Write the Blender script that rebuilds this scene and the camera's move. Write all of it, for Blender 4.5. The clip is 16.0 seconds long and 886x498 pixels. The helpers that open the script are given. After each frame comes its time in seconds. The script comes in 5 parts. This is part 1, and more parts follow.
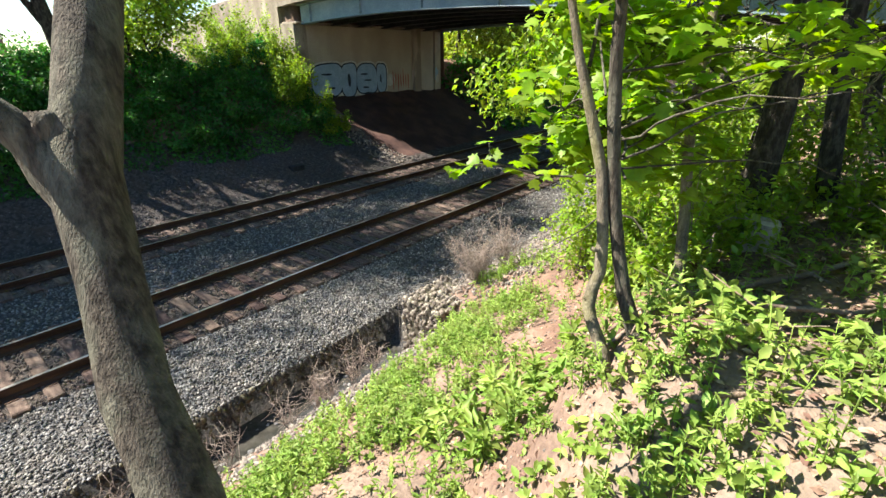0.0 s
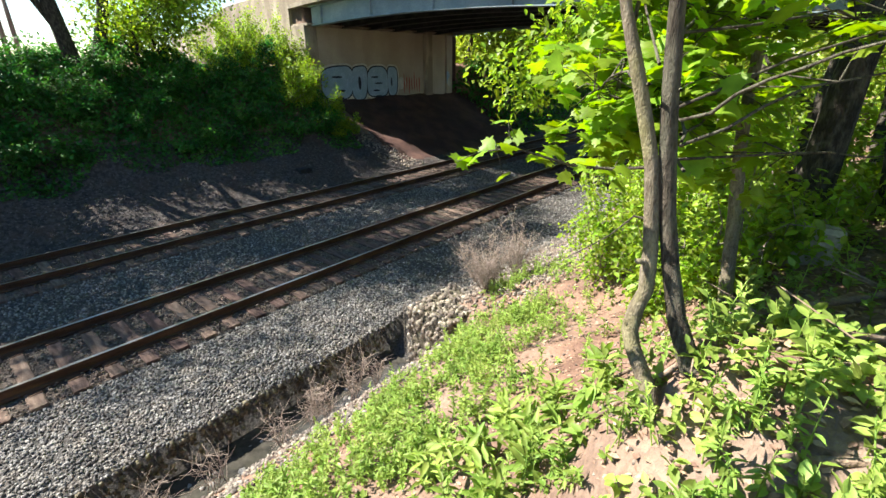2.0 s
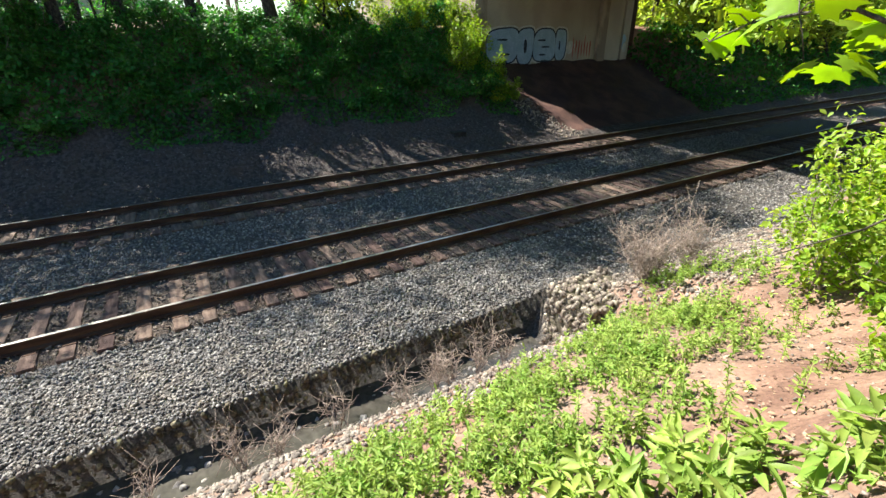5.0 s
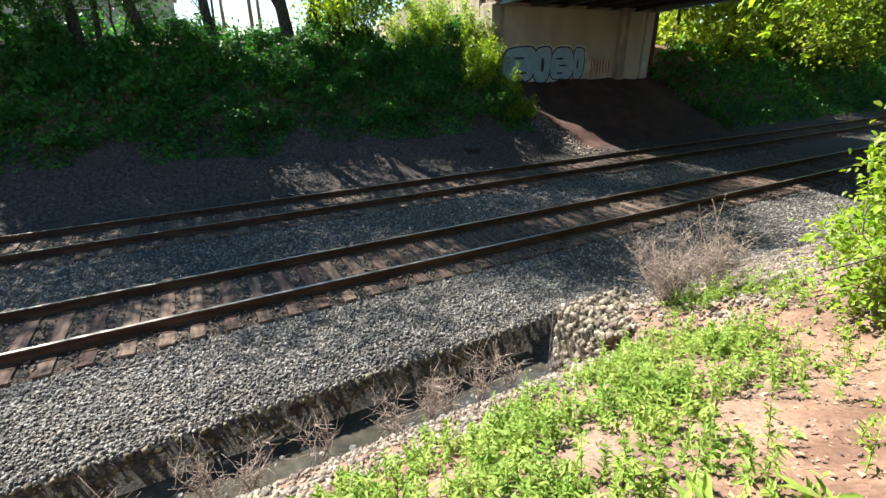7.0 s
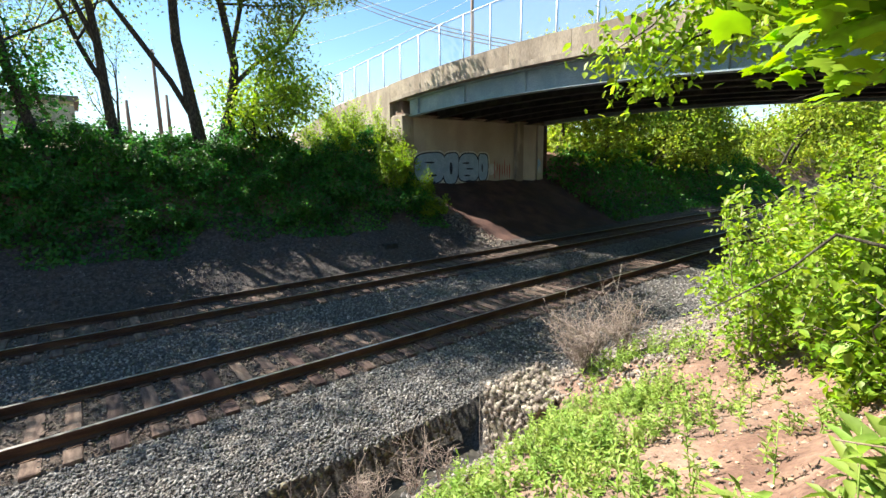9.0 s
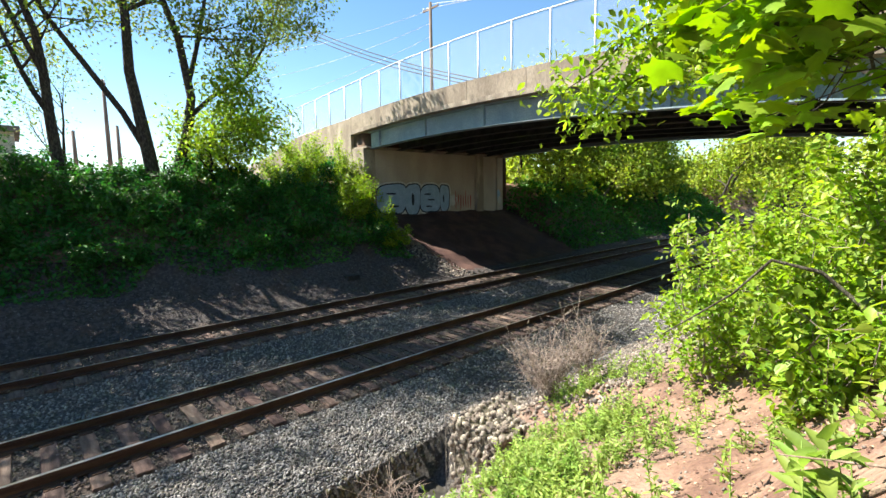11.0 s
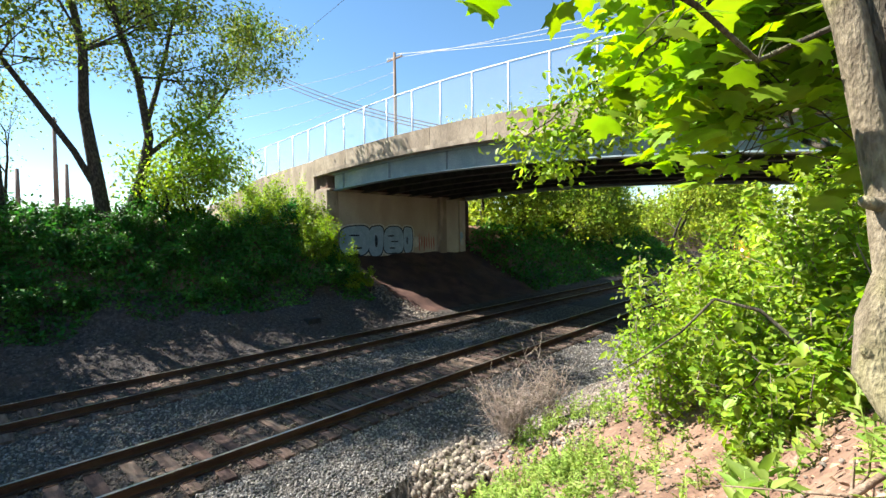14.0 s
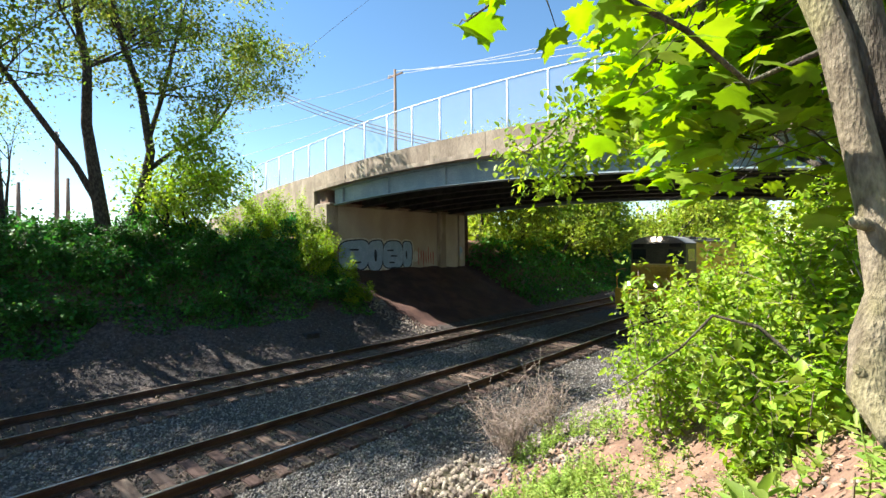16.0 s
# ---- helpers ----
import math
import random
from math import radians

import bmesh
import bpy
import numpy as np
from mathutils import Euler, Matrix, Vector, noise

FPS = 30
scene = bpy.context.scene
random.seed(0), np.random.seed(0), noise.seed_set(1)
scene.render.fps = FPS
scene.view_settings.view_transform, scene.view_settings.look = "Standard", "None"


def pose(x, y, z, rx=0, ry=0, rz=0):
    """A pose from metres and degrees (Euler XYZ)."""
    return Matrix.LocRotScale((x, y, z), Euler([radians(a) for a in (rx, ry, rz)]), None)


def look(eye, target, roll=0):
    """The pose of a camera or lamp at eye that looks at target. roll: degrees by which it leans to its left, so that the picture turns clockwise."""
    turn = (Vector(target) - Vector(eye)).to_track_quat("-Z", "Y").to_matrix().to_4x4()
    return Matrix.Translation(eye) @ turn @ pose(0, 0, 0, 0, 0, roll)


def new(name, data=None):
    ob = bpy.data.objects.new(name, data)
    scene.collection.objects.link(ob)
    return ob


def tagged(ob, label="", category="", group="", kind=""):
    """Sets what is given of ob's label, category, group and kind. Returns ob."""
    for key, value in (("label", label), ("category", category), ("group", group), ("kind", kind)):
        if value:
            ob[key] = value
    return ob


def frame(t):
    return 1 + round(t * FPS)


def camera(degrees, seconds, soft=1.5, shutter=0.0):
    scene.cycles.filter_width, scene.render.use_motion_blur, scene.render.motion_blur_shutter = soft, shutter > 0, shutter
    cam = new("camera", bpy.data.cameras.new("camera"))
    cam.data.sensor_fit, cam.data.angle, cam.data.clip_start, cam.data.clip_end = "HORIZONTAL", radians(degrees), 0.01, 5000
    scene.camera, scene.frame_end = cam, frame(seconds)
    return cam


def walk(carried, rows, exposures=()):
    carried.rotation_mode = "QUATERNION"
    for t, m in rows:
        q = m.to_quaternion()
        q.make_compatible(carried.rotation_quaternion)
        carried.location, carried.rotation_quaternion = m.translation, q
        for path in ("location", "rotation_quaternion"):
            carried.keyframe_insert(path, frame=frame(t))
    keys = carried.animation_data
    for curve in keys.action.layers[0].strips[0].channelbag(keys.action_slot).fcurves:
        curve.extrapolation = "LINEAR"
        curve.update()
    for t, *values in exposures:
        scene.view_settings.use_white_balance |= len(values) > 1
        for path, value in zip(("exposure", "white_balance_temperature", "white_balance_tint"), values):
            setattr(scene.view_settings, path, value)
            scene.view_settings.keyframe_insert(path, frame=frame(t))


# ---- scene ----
EXPOSURES = ((0.0, 1.86), (16.0, 1.86))
cam = camera(88.14, 16.0)
walk(cam, [
    (0.0, pose(8.732, 0.000, 4.620, 67.244, 0.247, 39.215)),
    (0.5, pose(8.589, 0.093, 4.598, 67.994, -0.173, 39.880)),
    (1.0, pose(8.551, 0.243, 4.608, 68.026, 0.020, 40.519)),
    (1.5, pose(8.564, 0.310, 4.539, 68.187, 0.069, 40.677)),
    (2.0, pose(8.450, 0.376, 4.440, 67.942, 0.022, 40.611)),
    (2.5, pose(8.358, 0.416, 4.410, 67.129, -0.033, 41.585)),
    (3.0, pose(8.273, 0.436, 4.394, 67.158, -0.052, 43.377)),
    (3.5, pose(8.250, 0.517, 4.379, 66.729, 0.268, 45.796)),
    (4.0, pose(8.256, 0.651, 4.358, 66.302, 0.009, 47.904)),
    (4.5, pose(8.160, 0.684, 4.307, 65.025, 0.024, 52.310)),
    (4.7, pose(8.083, 0.687, 4.224, 64.297, 0.085, 56.317)),
    (6.8, pose(7.762, 1.082, 3.852, 65.421, 0.607, 65.090)),
    (7.0, pose(7.736, 1.144, 3.824, 67.288, 0.523, 61.992)),
    (7.5, pose(7.833, 1.188, 3.619, 72.153, 0.669, 56.880)),
    (8.0, pose(7.903, 1.101, 3.570, 75.304, 0.602, 54.334)),
    (8.5, pose(7.862, 1.090, 3.570, 77.770, 0.731, 52.256)),
    (9.0, pose(7.847, 1.080, 3.596, 79.616, 0.703, 51.639)),
    (9.2, pose(7.849, 1.076, 3.599, 80.209, 0.783, 51.725)),
    (11.5, pose(7.876, 1.058, 3.608, 84.057, 1.003, 45.633)),
    (12.0, pose(7.882, 1.052, 3.608, 84.765, 0.987, 44.831)),
    (12.5, pose(7.888, 1.047, 3.611, 85.734, 0.958, 44.048)),
    (13.0, pose(7.899, 1.044, 3.611, 86.783, 0.918, 43.276)),
    (13.5, pose(7.908, 1.045, 3.614, 87.788, 0.811, 42.667)),
    (14.0, pose(7.913, 1.042, 3.611, 88.456, 0.785, 42.370)),
    (14.5, pose(7.918, 1.041, 3.607, 89.135, 0.458, 42.187)),
    (15.0, pose(7.918, 1.040, 3.616, 89.699, 0.683, 42.063)),
    (15.5, pose(7.920, 1.039, 3.618, 90.322, 0.573, 41.872)),
    (16.0, pose(7.924, 1.041, 3.619, 90.261, 0.625, 42.304)),
], exposures=EXPOSURES)

# ---- light ----
SUN_WAY = Vector((-0.75, -0.45, 1.0)).normalized()
world = bpy.data.worlds.new("sky")
scene.world = world
world.use_nodes = True
wn = world.node_tree.nodes
sky = wn.new("ShaderNodeTexSky")
sky.sky_type, sky.sun_disc = "NISHITA", False
sky.sun_elevation = math.asin(SUN_WAY.z)
sky.sun_rotation = math.atan2(SUN_WAY.x, SUN_WAY.y)
sky.dust_density, sky.ozone_density, sky.air_density = 0.0, 1.3, 1.0
tone = wn.new("ShaderNodeHueSaturation")
tone.inputs["Saturation"].default_value, tone.inputs["Hue"].default_value = 1.16, 0.495
world.node_tree.links.new(sky.outputs[0], tone.inputs["Color"])
world.node_tree.links.new(tone.outputs[0], wn["Background"].inputs[0])
wn["Background"].inputs[1].default_value = 0.063
sun = new("sun", bpy.data.lights.new("sun", "SUN"))
sun.data.energy, sun.data.angle, sun.data.color = 5.0, radians(0.53), (1.0, 0.94, 0.83)
sun.matrix_world = look(SUN_WAY * 60, (0, 0, 0))


# ---- materials ----
def material(name, a, b, scale=6.0, rough=0.85, bump=0.3, metal=0.0, fine=8.0, c=None, island=0.0, obj_random=0.0,
             translucent=0.0, stretch=(1, 1, 1), blotch=(0.42, 0.62), stain=0.35, bump_dist=0.02, spec=0.3):
    """Two colours mixed by coarse noise, a third by blotches, with fine relief; values vary by island or by object."""
    m = bpy.data.materials.new(name)
    m.use_nodes = True
    nt, n, link = m.node_tree, m.node_tree.nodes, m.node_tree.links.new
    bsdf = n["Principled BSDF"]
    tc, mp = n.new("ShaderNodeTexCoord"), n.new("ShaderNodeMapping")
    mp.inputs["Scale"].default_value = stretch
    link(tc.outputs["Object"], mp.inputs[0])
    coarse, grain = n.new("ShaderNodeTexNoise"), n.new("ShaderNodeTexNoise")
    for t, s, d in ((coarse, scale, 6.0), (grain, scale * fine, 4.0)):
        t.inputs["Scale"].default_value, t.inputs["Detail"].default_value = s, d
        link(mp.outputs[0], t.inputs["Vector"])
    ramp = n.new("ShaderNodeValToRGB")
    ramp.color_ramp.elements[0].position, ramp.color_ramp.elements[1].position = blotch
    ramp.color_ramp.elements[0].color, ramp.color_ramp.elements[1].color = (*a, 1), (*b, 1)
    link(coarse.outputs["Fac"], ramp.inputs[0])
    colour = ramp.outputs[0]
    if c:
        big = n.new("ShaderNodeTexNoise")
        big.inputs["Scale"].default_value, big.inputs["Detail"].default_value = scale * 0.23, 5.0
        link(mp.outputs[0], big.inputs["Vector"])
        rg = n.new("ShaderNodeValToRGB")
        rg.color_ramp.elements[0].position, rg.color_ramp.elements[1].position = 0.45, 0.65
        link(big.outputs["Fac"], rg.inputs[0])
        sc = n.new("ShaderNodeMath")
        sc.operation, sc.inputs[1].default_value = "MULTIPLY", stain
        link(rg.outputs[0], sc.inputs[0])
        mx = n.new("ShaderNodeMix")
        mx.data_type = "RGBA"
        link(sc.outputs[0], mx.inputs["Factor"])
        link(colour, mx.inputs["A"])
        mx.inputs["B"].default_value = (*c, 1)
        colour = mx.outputs["Result"]
    hsv = n.new("ShaderNodeHueSaturation")
    link(colour, hsv.inputs["Color"])
    val = n.new("ShaderNodeMapRange")
    link(grain.outputs["Fac"], val.inputs[0])
    val.inputs[1].default_value, val.inputs[2].default_value = 0.3, 0.7
    val.inputs[3].default_value, val.inputs[4].default_value = 0.78, 1.22
    value = val.outputs[0]
    if island or obj_random:
        src = n.new("ShaderNodeNewGeometry").outputs["Random Per Island"] if island else n.new("ShaderNodeObjectInfo").outputs["Random"]
        k = island or obj_random
        r = n.new("ShaderNodeMapRange")
        link(src, r.inputs[0])
        r.inputs[3].default_value, r.inputs[4].default_value = 1 - k, 1 + k
        mul = n.new("ShaderNodeMath")
        mul.operation = "MULTIPLY"
        link(value, mul.inputs[0])
        link(r.outputs[0], mul.inputs[1])
        value = mul.outputs[0]
        h = n.new("ShaderNodeMapRange")
        link(src, h.inputs[0])
        h.inputs[3].default_value, h.inputs[4].default_value = 0.5 - 0.05 * k, 0.5 + 0.04 * k
        link(h.outputs[0], hsv.inputs["Hue"])
    link(value, hsv.inputs["Value"])
    link(hsv.outputs[0], bsdf.inputs["Base Color"])
    bsdf.inputs["Roughness"].default_value, bsdf.inputs["Metallic"].default_value = rough, metal
    bsdf.inputs["Specular IOR Level"].default_value = spec
    if bump:
        bp = n.new("ShaderNodeBump")
        bp.inputs["Strength"].default_value, bp.inputs["Distance"].default_value = bump, bump_dist
        link(grain.outputs["Fac"], bp.inputs["Height"])
        link(bp.outputs[0], bsdf.inputs["Normal"])
    if translucent:
        tr, ms = n.new("ShaderNodeBsdfTranslucent"), n.new("ShaderNodeMixShader")
        br = n.new("ShaderNodeHueSaturation")
        br.inputs["Saturation"].default_value, br.inputs["Value"].default_value = 1.1, 1.35
        link(hsv.outputs[0], br.inputs["Color"])
        link(br.outputs[0], tr.inputs["Color"])
        ms.inputs[0].default_value = translucent
        link(bsdf.outputs[0], ms.inputs[1])
        link(tr.outputs[0], ms.inputs[2])
        link(ms.outputs[0], n["Material Output"].inputs["Surface"])
    return m


M_SOIL = material("bank_soil", (0.13, 0.074, 0.054), (0.24, 0.15, 0.108), 1.6, 0.95, 0.9, fine=14, c=(0.19, 0.16, 0.13), stain=0.6, bump_dist=0.04)
M_CINDER = material("dark_cinder_slope", (0.046, 0.04, 0.04), (0.105, 0.094, 0.09), 9, 0.95, 1.0, fine=5, c=(0.085, 0.06, 0.05), stain=0.6, bump_dist=0.05)
M_BALLAST = material("ballast_bed", (0.045, 0.043, 0.042), (0.11, 0.105, 0.10), 22, 0.9, 1.0, fine=3, c=(0.10, 0.08, 0.065), stain=0.4, bump_dist=0.03)
M_STONE = material("crushed_stone", (0.118, 0.115, 0.114), (0.245, 0.235, 0.224), 14, 0.9, 0.4, fine=4, island=0.5, c=(0.25, 0.205, 0.16), stain=0.35)
M_CRIB = material("dusty_crib_bed", (0.075, 0.06, 0.05), (0.165, 0.135, 0.112), 20, 0.95, 1.0, fine=3, c=(0.13, 0.085, 0.065), stain=0.5, bump_dist=0.03)
M_CRIB_STONE = material("dusty_crib_stone", (0.10, 0.082, 0.068), (0.20, 0.168, 0.142), 10, 0.92, 0.4, fine=4, island=0.4, c=(0.16, 0.105, 0.08), stain=0.6)
M_CINDER_STONE = material("dark_cinder_stone", (0.056, 0.054, 0.056), (0.135, 0.128, 0.126), 12, 0.92, 0.4, fine=4, island=0.5, c=(0.11, 0.085, 0.07), stain=0.4)
M_PALE_STONE = material("pale_rubble", (0.13, 0.115, 0.10), (0.235, 0.205, 0.178), 12, 0.9, 0.4, fine=4, island=0.48, c=(0.26, 0.19, 0.14), stain=0.4)
M_GABION = material("gabion_stone", (0.075, 0.065, 0.045), (0.18, 0.155, 0.115), 12, 0.92, 0.5, fine=4, island=0.5, c=(0.075, 0.075, 0.03), stain=0.6)
M_GABION_PALE = material("pale_gabion_stone", (0.19, 0.165, 0.135), (0.34, 0.30, 0.25), 12, 0.92, 0.5, fine=4, island=0.45, c=(0.22, 0.165, 0.12), stain=0.4)
M_RUST = material("rusty_rail_steel", (0.055, 0.03, 0.02), (0.105, 0.058, 0.036), 9, 0.75, 0.3, metal=0.25, fine=12, stretch=(1, 0.15, 1))
M_BRIGHT_RAIL = material("polished_rail_head", (0.42, 0.40, 0.38), (0.55, 0.53, 0.50), 5, 0.32, 0.05, metal=0.85, stretch=(1, 0.05, 1))
M_TIE = material("weathered_tie", (0.085, 0.055, 0.045), (0.165, 0.115, 0.092), 7, 0.92, 0.6, fine=10, stretch=(0.25, 1.6, 1), obj_random=0.35)
M_CONCRETE = material("aged_concrete", (0.38, 0.335, 0.275), (0.46, 0.41, 0.335), 0.9, 0.9, 0.3, fine=34, c=(0.27, 0.22, 0.17), stain=0.4, stretch=(1, 1, 0.7))
M_WING = material("streaked_wing_wall_concrete", (0.27, 0.225, 0.175), (0.45, 0.39, 0.315), 1.5, 0.92, 0.4, fine=22, c=(0.14, 0.11, 0.085), stain=0.65, stretch=(1, 1, 0.3))
M_DARK_CONCRETE = material("stained_concrete", (0.24, 0.20, 0.16), (0.42, 0.36, 0.29), 1.8, 0.92, 0.45, fine=20, c=(0.12, 0.10, 0.08), stain=0.6, stretch=(1, 1, 0.35))
M_PARAPET = material("weathered_parapet_concrete", (0.26, 0.215, 0.165), (0.42, 0.36, 0.285), 1.1, 0.92, 0.4, fine=24, c=(0.15, 0.12, 0.095), stain=0.6, stretch=(1, 1, 0.35))
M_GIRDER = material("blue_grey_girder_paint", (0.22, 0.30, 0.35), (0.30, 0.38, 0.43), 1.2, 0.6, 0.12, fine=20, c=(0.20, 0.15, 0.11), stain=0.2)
M_SHADED_STEEL = material("shade_dark_steel", (0.03, 0.032, 0.035), (0.06, 0.06, 0.06), 2, 0.8, 0.2)
M_BARK = material("grey_bark", (0.028, 0.022, 0.016), (0.105, 0.087, 0.066), 52, 0.95, 1.0, fine=3.5, stretch=(1, 1, 0.3), c=(0.20, 0.20, 0.145), stain=0.45, bump_dist=0.014, blotch=(0.36, 0.66))
M_PALE_BARK = material("smooth_pale_bark", (0.10, 0.08, 0.055), (0.23, 0.195, 0.14), 38, 0.92, 0.9, fine=4, stretch=(1, 1, 0.4), c=(0.23, 0.22, 0.09), stain=0.5, bump_dist=0.01, blotch=(0.34, 0.68))
M_DARK_BARK = material("dark_furrowed_bark", (0.03, 0.025, 0.02), (0.085, 0.072, 0.058), 18, 0.95, 1.0, fine=4, stretch=(1, 1, 0.4), bump_dist=0.03)
M_TWIG = material("dry_twigs", (0.20, 0.155, 0.13), (0.31, 0.25, 0.215), 9, 0.95, 0.2, island=0.25)
M_DEADWOOD = material("fallen_deadwood", (0.17, 0.12, 0.085), (0.28, 0.21, 0.16), 9, 0.95, 0.6, stretch=(1, 1, 1))
LEAF = dict(fine=4, bump=0.15, spec=0.35)
M_MAPLE = material("maple_leaf_green", (0.17, 0.29, 0.022), (0.24, 0.36, 0.035), 3, 0.45, island=0.30, translucent=0.55, **LEAF)
M_SHRUB = material("shrub_leaf_green", (0.18, 0.29, 0.03), (0.30, 0.40, 0.05), 3, 0.45, island=0.38, translucent=0.5, **LEAF)
M_FORB = material("fresh_weed_green", (0.18, 0.28, 0.05), (0.28, 0.37, 0.08), 3, 0.55, island=0.32, translucent=0.4, **LEAF)
# darker leaf green, with the far bank's shade put into the colour
M_BANK_LEAF = material("shade_toned_bank_leaf", (0.038, 0.14, 0.024), (0.085, 0.225, 0.037), 0.6, 0.5, island=0.5, translucent=0.4, **LEAF)
M_TREE_LEAF = material("spring_tree_leaf", (0.11, 0.19, 0.03), (0.22, 0.25, 0.05), 0.7, 0.5, island=0.4, translucent=0.5, **LEAF)
M_WOODS_LEAF = material("woodland_leaf", (0.19, 0.27, 0.035), (0.35, 0.40, 0.06), 0.35, 0.6, island=0.45, translucent=0.5, **LEAF)
M_REDSOIL = material("red_dirt_slope", (0.055, 0.028, 0.024), (0.095, 0.05, 0.04), 1.1, 0.95, 0.8, fine=16, c=(0.05, 0.035, 0.03), stain=0.4)

# ---- mesh tools ----
rng = np.random.default_rng(7)


def mesh_from(name, verts, faces, mat, smooth=False):
    me = bpy.data.meshes.new(name)
    me.from_pydata([tuple(v) for v in verts], [], [tuple(f) for f in faces])
    me.materials.append(mat)
    if smooth:
        me.polygons.foreach_set("use_smooth", np.ones(len(me.polygons), bool))
    me.update()
    return me


def mesh_tris(name, verts, tris, mat, smooth=False):
    """A mesh of triangles straight from arrays."""
    me = bpy.data.meshes.new(name)
    me.vertices.add(len(verts))
    me.vertices.foreach_set("co", np.ascontiguousarray(verts, np.float32).ravel())
    me.loops.add(3 * len(tris))
    me.loops.foreach_set("vertex_index", np.ascontiguousarray(tris, np.int32).ravel())
    me.polygons.add(len(tris))
    me.polygons.foreach_set("loop_start", np.arange(0, 3 * len(tris), 3, dtype=np.int32))
    if smooth:
        me.polygons.foreach_set("use_smooth", np.ones(len(tris), bool))
    me.materials.append(mat)
    me.update(calc_edges=True)
    me.validate()
    return me


def thing(name, at, label, category, group="", kind=""):
    ob = new(name)
    ob.location = at
    ob.empty_display_size = 0.2
    return tagged(ob, label, category, group, kind)


def hang(name, me, parent, label="", kind=""):
    """Link a mesh given in its thing's space as a part."""
    ob = new(name, me)
    ob.parent = parent
    return tagged(ob, label, kind=kind)


def turns(yaw, pitch, roll):
    """Rotation matrices from arrays of angles in radians (z, y, x)."""
    cz, sz, cy, sy, cx, sx = np.cos(yaw), np.sin(yaw), np.cos(pitch), np.sin(pitch), np.cos(roll), np.sin(roll)
    m = np.empty((len(yaw), 3, 3))
    m[:, 0, 0], m[:, 0, 1], m[:, 0, 2] = cz * cy, cz * sy * sx - sz * cx, cz * sy * cx + sz * sx
    m[:, 1, 0], m[:, 1, 1], m[:, 1, 2] = sz * cy, sz * sy * sx + cz * cx, sz * sy * cx - cz * sx
    m[:, 2, 0], m[:, 2, 1], m[:, 2, 2] = -sy, cy * sx, cy * cx
    return m


def scatter(templates, places, rots, sizes):
    """Many copies of small triangle templates joined into one pair of arrays. sizes: (n,) or (n, 3)."""
    sizes = np.asarray(sizes, float)
    if sizes.ndim == 1:
        sizes = np.repeat(sizes[:, None], 3, 1)
    pick = np.arange(len(places)) % len(templates)
    vs, ts, base = [], [], 0
    for k, (tv, tt) in enumerate(templates):
        s = pick == k
        if not s.any():
            continue
        v = np.einsum("nij,nvj->nvi", rots[s], tv[None] * sizes[s][:, None]) + places[s][:, None]
        t = tt[None] + (np.arange(s.sum()) * len(tv))[:, None, None] + base
        vs.append(v.reshape(-1, 3))
        ts.append(t.reshape(-1, 3))
        base += s.sum() * len(tv)
    return np.concatenate(vs), np.concatenate(ts)


def box_mesh(bm, x0, x1, y0, y1, z0, z1, bevel=0.0):
    vs = [bm.verts.new((x, y, z)) for z in (z0, z1) for y in (y0, y1) for x in (x0, x1)]
    fs = [bm.faces.new([vs[i] for i in f]) for f in ((0, 2, 3, 1), (4, 5, 7, 6), (0, 1, 5, 4), (2, 6, 7, 3), (1, 3, 7, 5), (0, 4, 6, 2))]
    if bevel:
        bmesh.ops.bevel(bm, geom=list({e for f in fs for e in f.edges}), offset=bevel, segments=1, affect="EDGES")
    return vs


def bm_mesh(name, bm, mat, smooth=False):
    me = bpy.data.meshes.new(name)
    bmesh.ops.recalc_face_normals(bm, faces=bm.faces)
    bm.to_mesh(me)
    bm.free()
    me.materials.append(mat)
    if smooth:
        me.polygons.foreach_set("use_smooth", np.ones(len(me.polygons), bool))
    return me


def block(name, x0, x1, y0, y1, z0, z1, mat, bevel=0.01):
    bm = bmesh.new()
    box_mesh(bm, x0, x1, y0, y1, z0, z1, bevel)
    return bm_mesh(name, bm, mat)


